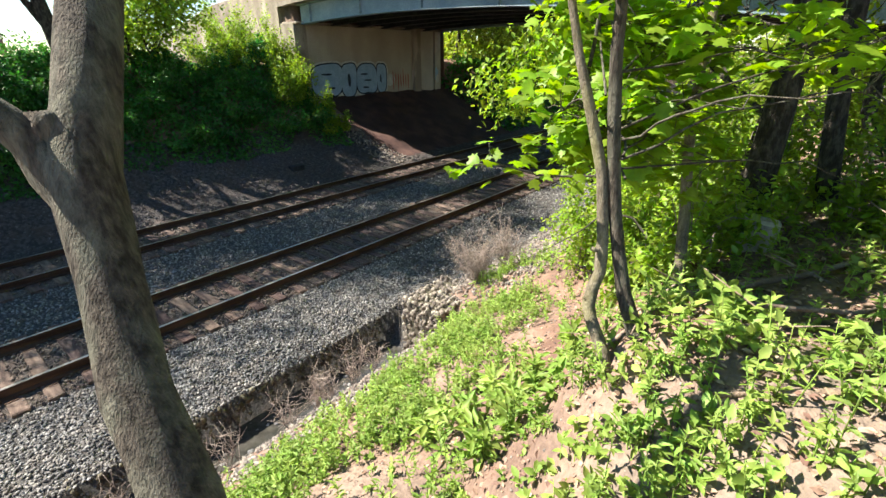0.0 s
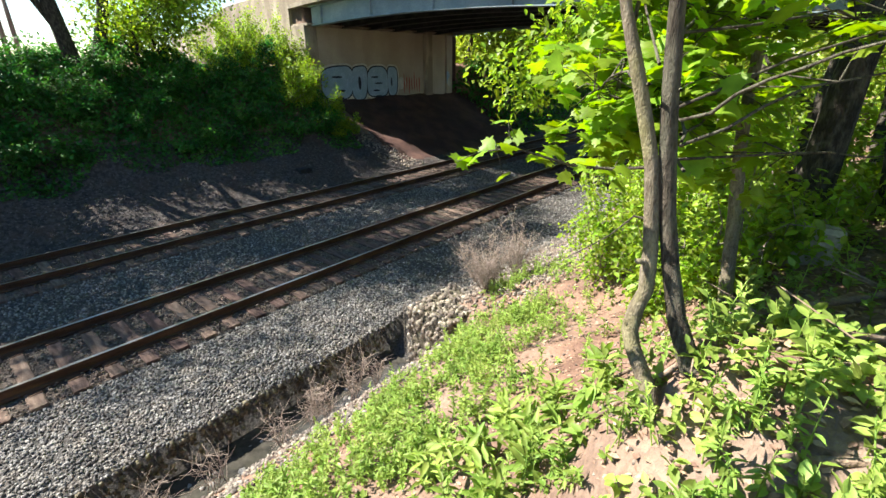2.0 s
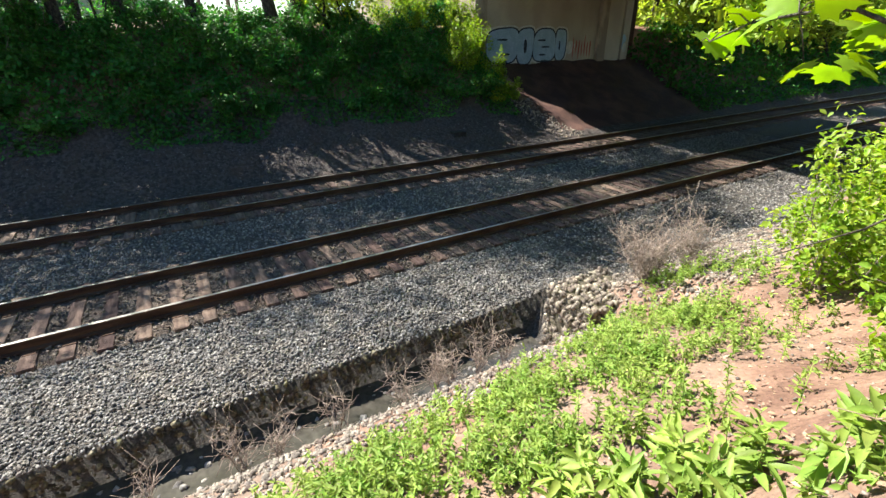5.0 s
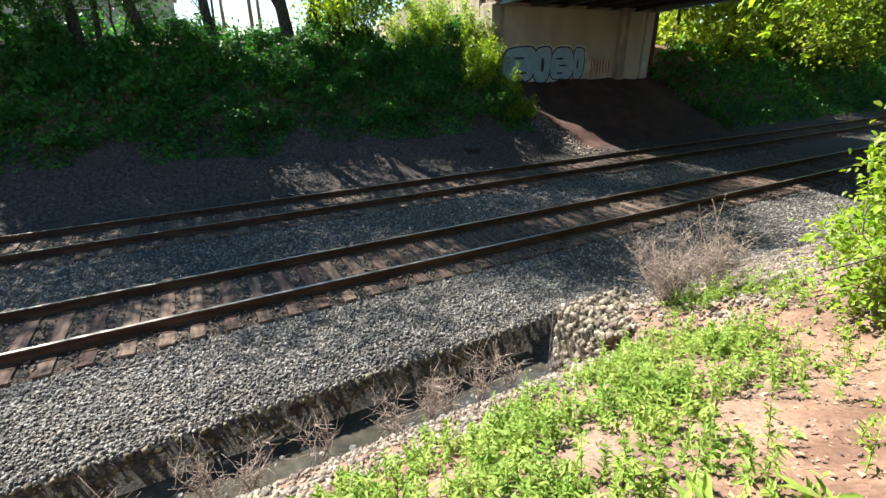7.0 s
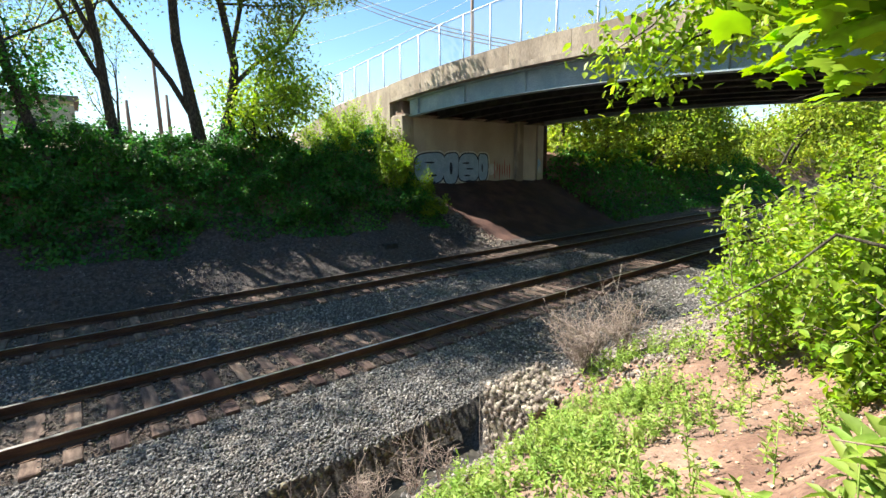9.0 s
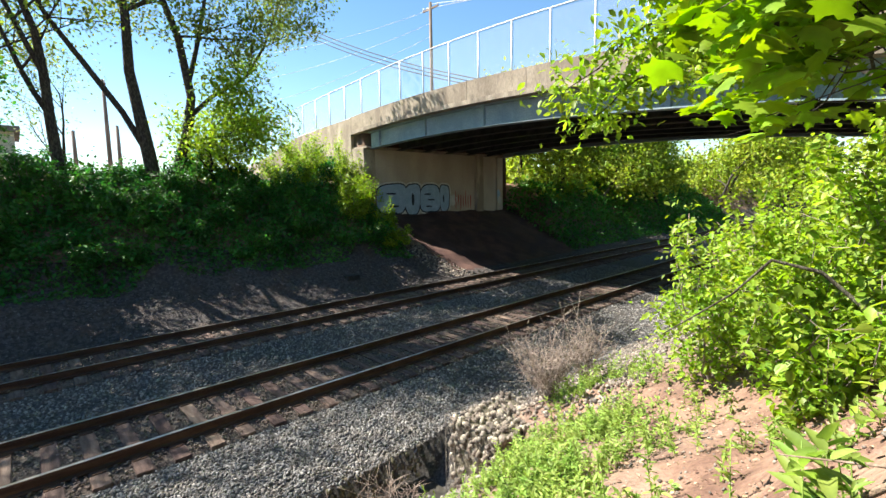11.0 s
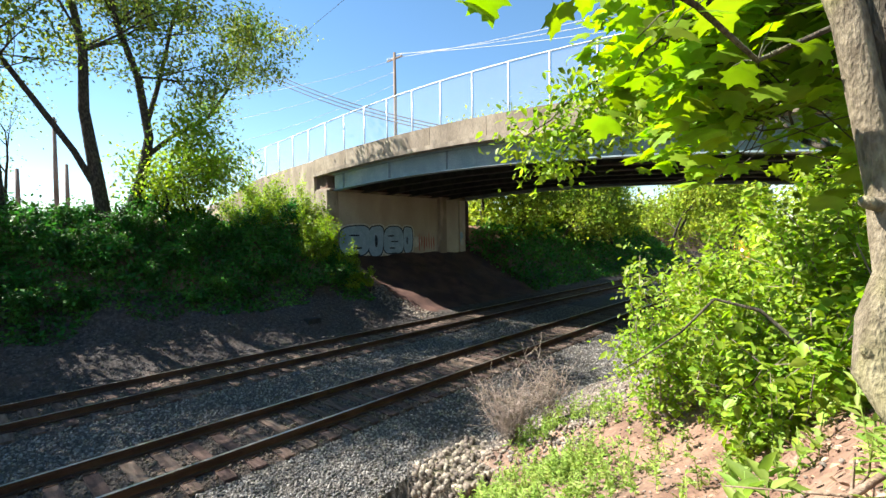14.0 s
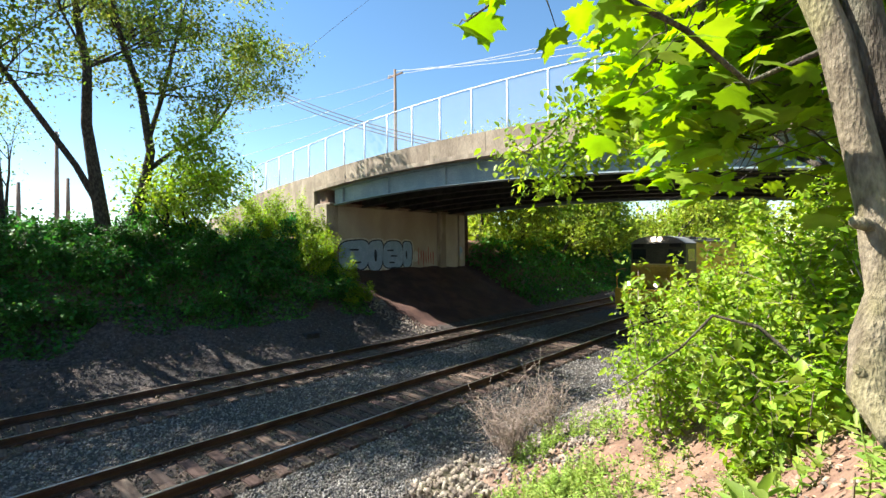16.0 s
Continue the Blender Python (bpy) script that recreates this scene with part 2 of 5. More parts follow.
class Tubes:
    """Tapered tubes along polylines, gathered into one triangle mesh."""

    def __init__(self):
        self.v, self.t, self.n, self.allowed = [], [], 0, None

    def add(self, pts, radii, sides=6, wob=0.0):
        pts = np.asarray(pts, float)
        if self.v and self.allowed is not None and not self.allowed(pts).all():
            return
        k = len(pts)
        tan = np.gradient(pts, axis=0)
        tan /= np.linalg.norm(tan, axis=1)[:, None] + 1e-9
        up = np.where(np.abs(tan[:, 2:3]) > 0.9, np.array([[1.0, 0, 0]]), np.array([[0, 0, 1.0]]))
        a = np.cross(tan, up)
        a /= np.linalg.norm(a, axis=1)[:, None] + 1e-9
        for i in range(1, k):
            a[i] = a[i - 1] - tan[i] * (a[i - 1] @ tan[i])
            a[i] /= np.linalg.norm(a[i]) + 1e-9
        b = np.cross(tan, a)
        ang = np.arange(sides) * 2 * np.pi / sides
        r = np.asarray(radii, float)[:, None] * (1 + wob * rng.normal(size=(k, sides)))
        ring = pts[:, None] + r[..., None] * (np.cos(ang)[None, :, None] * a[:, None] + np.sin(ang)[None, :, None] * b[:, None])
        i, j = np.meshgrid(np.arange(k - 1), np.arange(sides), indexing="ij")
        p, q = i * sides + j, i * sides + (j + 1) % sides
        t = np.stack([np.stack([p, q, q + sides], -1), np.stack([p, q + sides, p + sides], -1)], 2).reshape(-1, 3)
        cap = np.array([[(k - 1) * sides, (k - 1) * sides + m, (k - 1) * sides + m + 1] for m in range(1, sides - 1)])
        self.v.append(ring.reshape(-1, 3))
        self.t.append(np.concatenate([t, cap]) + self.n)
        self.n += k * sides

    def mesh(self, name, mat, smooth=True):
        return mesh_tris(name, np.concatenate(self.v), np.concatenate(self.t), mat, smooth)


# ---- small shapes that repeat ----
def stone_shape(seed, flat=0.75):
    r = np.random.default_rng(seed)
    bm = bmesh.new()
    bmesh.ops.create_icosphere(bm, subdivisions=1, radius=0.5)
    v = np.array([w.co for w in bm.verts])
    t = np.array([[w.index for w in f.verts] for f in bm.faces])
    bm.free()
    for _ in range(5):
        d = r.normal(size=3)
        d /= np.linalg.norm(d)
        h = v @ d
        v = v - np.maximum(h - r.uniform(0.2, 0.36), 0)[:, None] * d
    return v * np.array([r.uniform(0.9, 1.35), r.uniform(0.75, 1.05), flat * r.uniform(0.8, 1.1)]), t


STONES = [stone_shape(s) for s in range(8)]
# a pointed leaf folded along its rib, base at the origin, 1 long
SIMPLE = (np.array([[0, 0, 0], [0.35, 0.27, 0.07], [0.7, 0.2, 0.03], [1, 0, -0.1], [0.7, -0.2, 0.03], [0.35, -0.27, 0.07], [0.5, 0, -0.02]], float),
          np.array([[0, 6, 1], [1, 6, 2], [2, 6, 3], [3, 6, 4], [4, 6, 5], [5, 6, 0]]))
NARROW = (SIMPLE[0] * np.array([1, 0.55, 1]), SIMPLE[1])
DIAMOND = (np.array([[0, 0, 0], [0.5, 0.3, 0.08], [1, 0, -0.06], [0.5, -0.3, 0.08]], float), np.array([[0, 2, 1], [0, 3, 2]]))


def maple_shape():
    half = [(0.02, 0.20), (-0.10, 0.36), (0.12, 0.34), (0.18, 0.54), (0.34, 0.46), (0.52, 0.56), (0.50, 0.34), (0.58, 0.20), (0.76, 0.22), (0.80, 0.10)]
    pts = [(0.0, 0.0)] + half + [(1.02, 0.0)] + [(x, -y) for x, y in reversed(half)]
    v = [(0.38, 0.0, 0.03)] + [(x, y, -0.25 * abs(y) ** 1.5 - 0.10 * max(0, x - 0.4)) for x, y in pts]
    n = len(pts)
    return np.array(v), np.array([[0, 1 + i, 1 + (i + 1) % n] for i in range(n)])


MAPLE = maple_shape()


def leaves(places, size, template=SIMPLE, droop=0.4, spread=0.5, var=0.35, yaw=None):
    """Leaf copies at the places, turned every way, hanging by droop (radians)."""
    n = len(places)
    yaw = rng.uniform(0, 2 * np.pi, n) if yaw is None else yaw
    rots = turns(yaw, droop + spread * rng.normal(size=n), 0.6 * spread * rng.normal(size=n) * 1.6)
    return scatter([template], np.asarray(places, float), rots, size * rng.uniform(1 - var, 1 + var, n))


# ---- ground ----
def lerp(t, pts):
    xs, zs = zip(*pts)
    return np.interp(t, xs, zs)


def smooth01(t):
    t = np.clip(t, 0, 1)
    return t * t * (3 - 2 * t)


FAR_BANK = [(-60, 4.6), (-14, 4.5), (-12.8, 4.1), (-11.2, 2.7), (-9.6, 1.0), (-8.2, 0.30), (-7.2, -0.15), (-6.6, -0.24)]
UNDER = [(-13.7, 2.65), (-11, 1.45), (-8.4, 0.15), (-7.2, -0.15), (-6.6, -0.24)]
BEYOND = [(-60, 4.8), (-15, 4.6), (-12.6, 3.9), (-8.6, 0.5), (-7.3, -0.15), (-6.6, -0.24)]
DITCH = [(0.6, -0.24), (1.9, -0.33), (2.42, -0.44), (2.46, -1.02), (3.25, -1.0), (3.5, -0.68), (4.0, -0.12), (4.6, 0.36), (5.2, 0.78), (5.7, 1.15), (6.5, 1.55), (7.3, 1.98), (7.9, 2.68), (8.2, 2.96), (8.7, 3.12), (10, 3.45), (16, 3.7), (60, 4.2)]
SLOPE = [(0.6, -0.24), (2.0, -0.34), (2.7, -0.27), (3.4, 0.08), (4.0, 0.50), (5.0, 1.05), (5.6, 1.3), (6.5, 1.74), (8.0, 2.55), (10, 3.3), (16, 3.7), (60, 4.2)]


def ground_z(x, y):
    x, y = np.asarray(x, float), np.asarray(y, float)
    near = lerp(x, DITCH) + (lerp(x, SLOPE) - lerp(x, DITCH)) * smooth01((y - 5.7) / 0.7)
    near = near - 0.42 * np.exp(-((x - 7.9) ** 2 / 0.7 + (y - 1.0) ** 2 / 1.1))
    near = near + 0.42 * np.exp(-((x - 8.3) ** 2 + (y - 2.35) ** 2) / 0.28)
    wob = 0.06 * np.sin(1.7 * x + 0.6 * y) * np.sin(1.3 * y - 0.4 * x) + 0.03 * np.sin(4.1 * x + 2.2) * np.sin(3.7 * y)
    near = near + wob * smooth01((x - 3.6) / 1.2)
    a = smooth01((y - 13.4) / 1.9)
    b = smooth01((y - 27.0) / 2.5)
    far = lerp(x, FAR_BANK) * (1 - a) + lerp(x, UNDER) * a
    far = far * (1 - b) + lerp(x, BEYOND) * b
    far = far + 1.6 * wob * smooth01((-7.4 - x) / 1.5)
    z = np.where(x > -3, near, far)
    z = np.where((x > -6.7) & (x < 0.6), -0.24, z)
    z = np.where((np.abs(x + 0.75) < 1.28) | (np.abs(x + 5.4) < 1.28), -0.208, z)
    road = np.where(x < 0, 7.35 - 0.012 * np.maximum(0, -14 - x) ** 1.9, 7.35)
    road = np.maximum(road, 4.6)
    on = (y > 15.32) & (y < 27.6) & ((x < -13.72) | (x > 10.3))
    return np.where(on, road, z)


gx = np.unique(np.round(np.concatenate([np.linspace(-900, -70, 8), np.linspace(-60, -26, 12), np.arange(-24, -14.2, 0.8), [-13.74, -13.70], np.arange(-13.4, -6.6, 0.22), np.arange(-6.6, 0.6, 0.6), [-6.70, -6.67, -4.13, -4.1, -2.05, -2.02, 0.52, 0.55],
     np.arange(0.6, 2.4, 0.2), [2.42, 2.46], np.arange(2.6, 10.2, 0.14), [10.28, 10.32], np.arange(10.8, 20, 0.8), np.linspace(22, 60, 8), np.linspace(80, 900, 8)]), 3))
gy = np.unique(np.round(np.concatenate([np.linspace(-900, -60, 8), np.linspace(-50, -12, 14), np.arange(-10, -3, 0.4), np.arange(-3, 12, 0.15), np.arange(12, 15.2, 0.3), [15.30, 15.34], np.arange(15.8, 27.5, 0.6), [27.58, 27.62],
     np.arange(28, 60, 1.0), np.linspace(62, 140, 14), np.linspace(160, 900, 8)]), 3))
GX, GY = np.meshgrid(gx, gy, indexing="xy")
GZ = ground_z(GX, GY)
fine = (GX > 3.4) & (GX < 12) & (GY > -4) & (GY < 12)
GZ = GZ + np.where(fine, rng.normal(size=GZ.shape) * 0.012, 0)
cols, rws = len(gx), len(gy)
ii, jj = np.meshgrid(np.arange(rws - 1), np.arange(cols - 1), indexing="ij")
g0 = (ii * cols + jj).ravel()
gt = np.concatenate([np.stack([g0, g0 + 1, g0 + cols + 1], 1), np.stack([g0, g0 + cols + 1, g0 + cols], 1)])
gme = mesh_tris("ground", np.stack([GX, GY, GZ], -1).reshape(-1, 3), gt, M_SOIL, True)
for m in (M_BALLAST, M_REDSOIL, M_CINDER, M_CRIB):
    gme.materials.append(m)
cx, cy = GX.ravel()[gt].mean(1), GY.ravel()[gt].mean(1)
slot = np.where((cx > -9.3) & (cx < 3.3) & ~((cy > 16.2) & (cy < 27.5) & (cx < -7.6)), 1, 0)
slot = np.where((cx < -7.6) & (cx > -13.8) & (cy > 16.2) & (cy < 27.5), 2, slot)
slot = np.where((cx < -6.75) & (slot == 1), 3, slot)
slot = np.where((np.abs(cx + 0.75) < 1.29) | (np.abs(cx + 5.4) < 1.29), 4, slot)
slot = np.where((cx > -10.3) & (cx < -6.75) & (cy < 16.2) & (slot == 0), 3, slot)
gme.polygons.foreach_set("material_index", slot.astype(np.int32))
tagged(new("ground", gme), "brown soil banks either side of a grey stone trackbed", "ground", kind="structure")

# ---- tracks ----
RAIL_X = (0.0, -1.5, -4.65, -6.15)
TIE_STEP = 0.49


def rail_mesh(name, y0, y1):
    prof = [(-0.075, -0.172), (0.075, -0.172), (0.075, -0.158), (0.012, -0.14), (0.010, -0.05), (0.036, -0.036), (0.036, -0.006), (0.028, 0.0), (-0.028, 0.0), (-0.036, -0.006), (-0.036, -0.036), (-0.010, -0.05), (-0.012, -0.14), (-0.075, -0.158)]
    ys = [y0, y1]
    v = [(x, y, z) for y in ys for x, z in prof]
    n = len(prof)
    f = [(i, (i + 1) % n, n + (i + 1) % n, n + i) for i in range(n)]
    me = mesh_from(name, v, f, M_RUST)
    me.materials.append(M_BRIGHT_RAIL)
    me.polygons[7].material_index = 1
    return me


def tie_mesh(seed):
    r = random.Random(seed)
    bm = bmesh.new()
    box_mesh(bm, -1.3, 1.3, -0.112, 0.112, -0.19, 0.0, 0.012)
    for v in bm.verts:
        v.co += Vector((r.uniform(-0.012, 0.012), r.uniform(-0.008, 0.008), r.uniform(-0.006, 0.004)))
    return bm_mesh("tie", bm, M_TIE)


TIES = [tie_mesh(s) for s in range(5)]
RAIL = rail_mesh("rail", -60.0, 140.0)
PLATE = block("tie_plate", -0.18, 0.18, -0.09, 0.09, 0.0, 0.012, M_RUST, 0.004)


def track(name, centre, label, y0, y1):
    t = thing(name, (centre, 0, 0), label, "railway track", "parallel tracks")
    for s in (-0.75, 0.75):
        hang("rail", RAIL, t, "rusty steel rail with a worn bright head").location = (s, 0, 0)
    k, y = 0, y0
    while y < y1:
        o = hang("tie", TIES[k % 5], t)
        o.location = (random.uniform(-0.02, 0.02), y + random.uniform(-0.02, 0.02), -0.178)
        o.rotation_euler = (0, 0, random.uniform(-0.012, 0.012) + (math.pi if k % 2 else 0))
        if centre > -2 and -4 < y < 14:
            for s in (-0.75, 0.75):
                hang("tie_plate", PLATE, t).location = (s, y, -0.1775)
        k, y = k + 1, y + TIE_STEP
    return t


near_track = track("railway_track", -0.75, "railway track with rusty rails on brown wooden ties in grey ballast", -8.0 + 0.279, 62)
far_track = track("railway_track", -5.40, "railway track with rusty rails and wooden ties below the bank", -9.0, 62)

# ---- bridge ----
BY0, BY1 = 15.16, 27.4


def bowed(me, ox):
    """Follow the deck's gentle crest."""
    for v in me.vertices:
        v.co.z -= 0.0045 * (v.co.x + ox + 6.5) ** 2
    return me


def long_block(name, x0, x1, y0, y1, z0, z1, mat, n=16):
    v, f = [], []
    for x in np.linspace(x0, x1, n + 1):
        v += [(x, y0, z0), (x, y1, z0), (x, y1, z1), (x, y0, z1)]
    for i in range(n):
        f += [(4 * i + k, 4 * i + (k + 1) % 4, 4 * i + 4 + (k + 1) % 4, 4 * i + 4 + k) for k in range(4)]
    f += [(3, 2, 1, 0), tuple(4 * n + k for k in range(4))]
    return mesh_from(name, v, f, mat)


def bridge():
    b = thing("road_bridge", (-13.5, BY0, 0), "concrete and steel road bridge with blue girder over the tracks", "bridge")
    ox, oy = -13.5, BY0

    def add(name, x0, x1, y0, y1, z0, z1, mat, label="", bevel=0.02):
        return hang(name, block(name, x0 - ox, x1 - ox, y0 - oy, y1 - oy, z0, z1, mat, bevel), b, label)

    add("abutment", -14.3, -13.5, BY0 + 0.35, BY1 - 1.2, -0.3, 6.2, M_CONCRETE, "weathered buff concrete abutment wall")
    add("abutment", 9.6, 10.4, BY0 + 0.35, BY1 - 1.2, -0.3, 6.2, M_CONCRETE, "weathered buff concrete abutment wall")
    add("pilaster", -14.6, -13.42, BY0, BY0 + 0.75, -0.3, 6.25, M_DARK_CONCRETE, "stained concrete corner pier")
    add("pilaster", -14.4, -13.25, BY1 - 3.4, BY1 - 2.75, -0.3, 6.2, M_DARK_CONCRETE, "stained concrete pier")
    add("pilaster", -14.4, -13.44, BY1 - 1.1, BY1 - 0.5, -0.3, 6.2, M_CONCRETE, "concrete corner pier")
    add("bearing_seat", -14.5, -13.2, BY0 + 0.05, BY1 - 0.5, 6.2, 6.32, M_DARK_CONCRETE)
    for k, y in enumerate(np.linspace(BY0 + 0.52, BY1 - 0.52, 7)):
        # inner girders carry the deck's shade as a near-black colour
        mat = M_GIRDER if k in (0, 6) else M_SHADED_STEEL
        lab = "blue-grey painted plate girder" if k in (0, 6) else "steel girder coloured dark as in shade under the deck"
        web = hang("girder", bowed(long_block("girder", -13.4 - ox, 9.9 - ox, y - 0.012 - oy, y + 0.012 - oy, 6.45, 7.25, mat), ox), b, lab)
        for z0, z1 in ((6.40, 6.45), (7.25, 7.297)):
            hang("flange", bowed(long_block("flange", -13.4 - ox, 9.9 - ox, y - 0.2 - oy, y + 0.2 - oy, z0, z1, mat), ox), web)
        if k == 0:
            for x in np.arange(-12.5, 9.5, 3.7):
                hang("stiffener", bowed(block("stiffener", x - ox, x + 0.015 - ox, y - 0.15 - oy, y - 0.013 - oy, 6.46, 7.24, mat, 0), ox), web)
    hang("deck", bowed(long_block("deck", -14.6 - ox, 10.4 - ox, -0.02, BY1 - oy, 7.30, 7.50, M_DARK_CONCRETE), ox), b, "dark concrete deck slab")
    for y0, y1 in ((BY0 - 0.06, BY0 + 0.24), (BY1 - 0.24, BY1 + 0.04)):
        x = -14.6
        while x < 10:
            hang("parapet", bowed(long_block("parapet", x - ox, x + 2.98 - ox, y0 - oy, y1 - oy, 7.50, 8.25, M_PARAPET, 3), ox), b, "weathered concrete parapet panel")
            x += 3.0
        hang("fascia", bowed(long_block("fascia", -14.6 - ox, 10.4 - ox, y0 - 0.03 - oy, y1 + 0.03 - oy, 7.31, 7.497, M_DARK_CONCRETE), ox), b, "stained concrete fascia band")
    # wing walls that carry the approach down
    for y0, y1 in ((BY0 - 0.02, BY0 + 0.28), (BY1 - 0.28, BY1)):
        v, f = [], []
        xs = np.linspace(-30, -14.62, 12)
        for x in xs:
            top = lerp(x, [(-30, 6.1), (-26, 6.7), (-21.3, 7.55), (-16.7, 7.85), (-14.6, 7.92)])
            v += [(x - ox, y0 - oy, 2.0), (x - ox, y1 - oy, 2.0), (x - ox, y1 - oy, top), (x - ox, y0 - oy, top)]
        for i in range(len(xs) - 1):
            for k in range(4):
                f.append((4 * i + k, 4 * i + (k + 1) % 4, 4 * i + 4 + (k + 1) % 4, 4 * i + 4 + k))
        f += [(0, 1, 2, 3), tuple(4 * (len(xs) - 1) + k for k in (3, 2, 1, 0))]
        hang("wing_wall", mesh_from("wing_wall", v, f, M_WING), b, "sunlit pale concrete wing wall")
    return b


bridge()


# ---- railings, cables and poles ----
def arch(x):
    return -0.0045 * (x + 6.5) ** 2


M_OLD_WIRE = material("dull_gabion_wire", (0.13, 0.11, 0.09), (0.22, 0.19, 0.16), 8, 0.7, 0.05, metal=0.3)
M_GALV = material("galvanised_steel", (0.45, 0.47, 0.50), (0.60, 0.62, 0.64), 6, 0.5, 0.05, metal=0.4)
M_WIRE = material("black_cable", (0.03, 0.03, 0.03), (0.05, 0.05, 0.05), 6, 0.7, 0)
M_PALE_WIRE = material("bright_cable", (0.5, 0.5, 0.5), (0.6, 0.6, 0.6), 6, 0.5, 0)
M_POLE = material("pole_timber", (0.16, 0.12, 0.09), (0.26, 0.20, 0.16), 5, 0.95, 0.4, stretch=(1, 1, 0.1))
M_NET = material("pale_fence_netting", (0.52, 0.56, 0.62), (0.60, 0.64, 0.70), 30, 0.6, 0)
_n = M_NET.node_tree.nodes
_t, _m = _n.new("ShaderNodeBsdfTransparent"), _n.new("ShaderNodeMixShader")
_m.inputs[0].default_value = 0.16
M_NET.node_tree.links.new(_t.outputs[0], _m.inputs[1])
M_NET.node_tree.links.new(_n["Principled BSDF"].outputs[0], _m.inputs[2])
M_NET.node_tree.links.new(_m.outputs[0], _n["Material Output"].inputs["Surface"])


def wall_top(x):
    return np.where(x > -14.6, 8.2 + arch(x), lerp(x, [(-30, 6.1), (-26, 6.7), (-21.3, 7.55), (-16.7, 7.8), (-14.6, 7.9)]))


def parapet_fence(y, label):
    f = thing("chain_link_fence", (-6.0, y, 8.2), label, "fence", "bridge fences")
    xs = 0.0 + 1.7 * np.arange(-15, 6)
    top = Tubes()
    for x in xs:
        zb = float(wall_top(x))
        one = Tubes()
        one.add([(x + 6, 0, zb - 8.2), (x + 6, 0, zb - 6.3)], [0.03, 0.03], 8)
        hang("post", one.mesh("post", M_GALV), f)
    fx = np.arange(xs[0], xs[-1] + 0.1, 0.85)
    for dz, r in ((1.9, 0.024), (0.06, 0.018)):
        top.add([(x + 6, 0, float(wall_top(x)) - 8.2 + dz) for x in fx], [r] * len(fx), 6)
    hang("top_rail", top.mesh("top_rail", M_GALV), f, "galvanised fence rails")
    for a, b in zip(xs[:-1], xs[1:]):
        za, zb = float(wall_top(a)) - 8.2, float(wall_top(b)) - 8.2
        o = hang("netting", mesh_from("netting", [(a + 6, 0.012, za + .05), (b + 6, 0.012, zb + .05), (b + 6, 0.012, zb + 1.88), (a + 6, 0.012, za + 1.88)], [(0, 1, 2, 3)], M_NET), f)
    return f


parapet_fence(BY0 + 0.10, "tall pale chain-link fence along the bridge parapet")
parapet_fence(BY1 - 0.10, "tall pale chain-link fence on the bridge's other parapet")


def utility_pole(x, y, z0, z1, lean, label, arms=True):
    p = thing("utility_pole", (x, y, z0), label, "utility pole", "roadside poles")
    t = Tubes()
    t.add([(0, 0, 0), (lean * 0.5, 0, (z1 - z0) / 2), (lean, 0, z1 - z0)], [0.19, 0.16, 0.12], 10)
    hang("shaft", t.mesh("shaft", M_POLE), p)
    if arms:
        h = z1 - z0
        hang("crossarm", block("crossarm", lean - 1.0, lean + 1.0, -0.06, 0.06, h - 0.6, h - 0.46, M_POLE), p, "wooden crossarm")
        for dx in (-0.9, 0.0, 0.9):
            i = Tubes()
            i.add([(lean + dx, 0, h - 0.46), (lean + dx, 0, h - 0.38), (lean + dx, 0, h - 0.26)], [0.035, 0.06, 0.03], 8)
            hang("insulator", i.mesh("insulator", M_GALV), p)
    return p


utility_pole(-23.2, 29.0, 4.4, 20.2, 0.0, "tall weathered wooden utility pole beyond the bridge")
utility_pole(-40.0, 7.4, 4.4, 13.6, 0.1, "distant wooden utility pole with a crossarm behind trees")
utility_pole(-41.0, 5.2, 4.4, 9.4, 0.0, "short distant wooden utility pole behind trees", False)
utility_pole(-42.0, 8.4, 4.4, 10.2, 0.0, "distant wooden utility pole behind trees", False)


def cable(a, b, sag, r, mat, label):
    t = Tubes()
    s = np.linspace(0, 1, 15)[:, None]
    p = np.array(a) * (1 - s) + np.array(b) * s
    p[:, 2] -= sag * 4 * (s * (1 - s))[:, 0]
    t.add(p, [r] * 15, 4)
    tagged(new("overhead_cable", t.mesh("overhead_cable", mat)), label, "cable", "overhead cables")


for a, b in (((-24.1, 29, 19.9), (14, 29, 16.0)), ((-23.2, 29, 20.05), (14, 29, 14.8)), ((-22.3, 29, 19.9), (14, 29, 13.8))):
    cable(a, b, 0.7, 0.022, M_PALE_WIRE, "pale overhead wire strung from a wooden pole")
for k in range(3):
    cable((-23.2, 29, 19.6 - 1.1 * k), (-43.0, 22, 19.0 - 2.6 * k), 0.5, 0.014, M_PALE_WIRE, "thin pale wire strung between wooden poles")
for k in range(3):
    cable((-43, 26, 23.4 - 0.45 * k), (-8, 26, 9.7 - 0.2 * k), 1.0, 0.04, M_WIRE, "dark sagging bundle of overhead cable above the road")
cable((-43, 26.0, 22.3), (-15, 24.5, 24.6), -0.4, 0.02, M_WIRE, "single dark overhead wire against the sky")

# ---- paint on the abutment ----
M_SPRAY = material("pale_blue_spray_paint", (0.24, 0.36, 0.50), (0.30, 0.42, 0.57), 2.5, 0.7, 0.1, fine=10)
M_SPRAY_DARK = material("navy_spray_paint", (0.012, 0.02, 0.04), (0.02, 0.035, 0.06), 3, 0.7, 0.05)
M_SPRAY_WHITE = material("white_spray_paint", (0.42, 0.42, 0.40), (0.55, 0.54, 0.5), 3, 0.8, 0.1)
M_SPRAY_RED = material("red_spray_paint", (0.30, 0.07, 0.05), (0.38, 0.12, 0.09), 3, 0.8, 0.1)


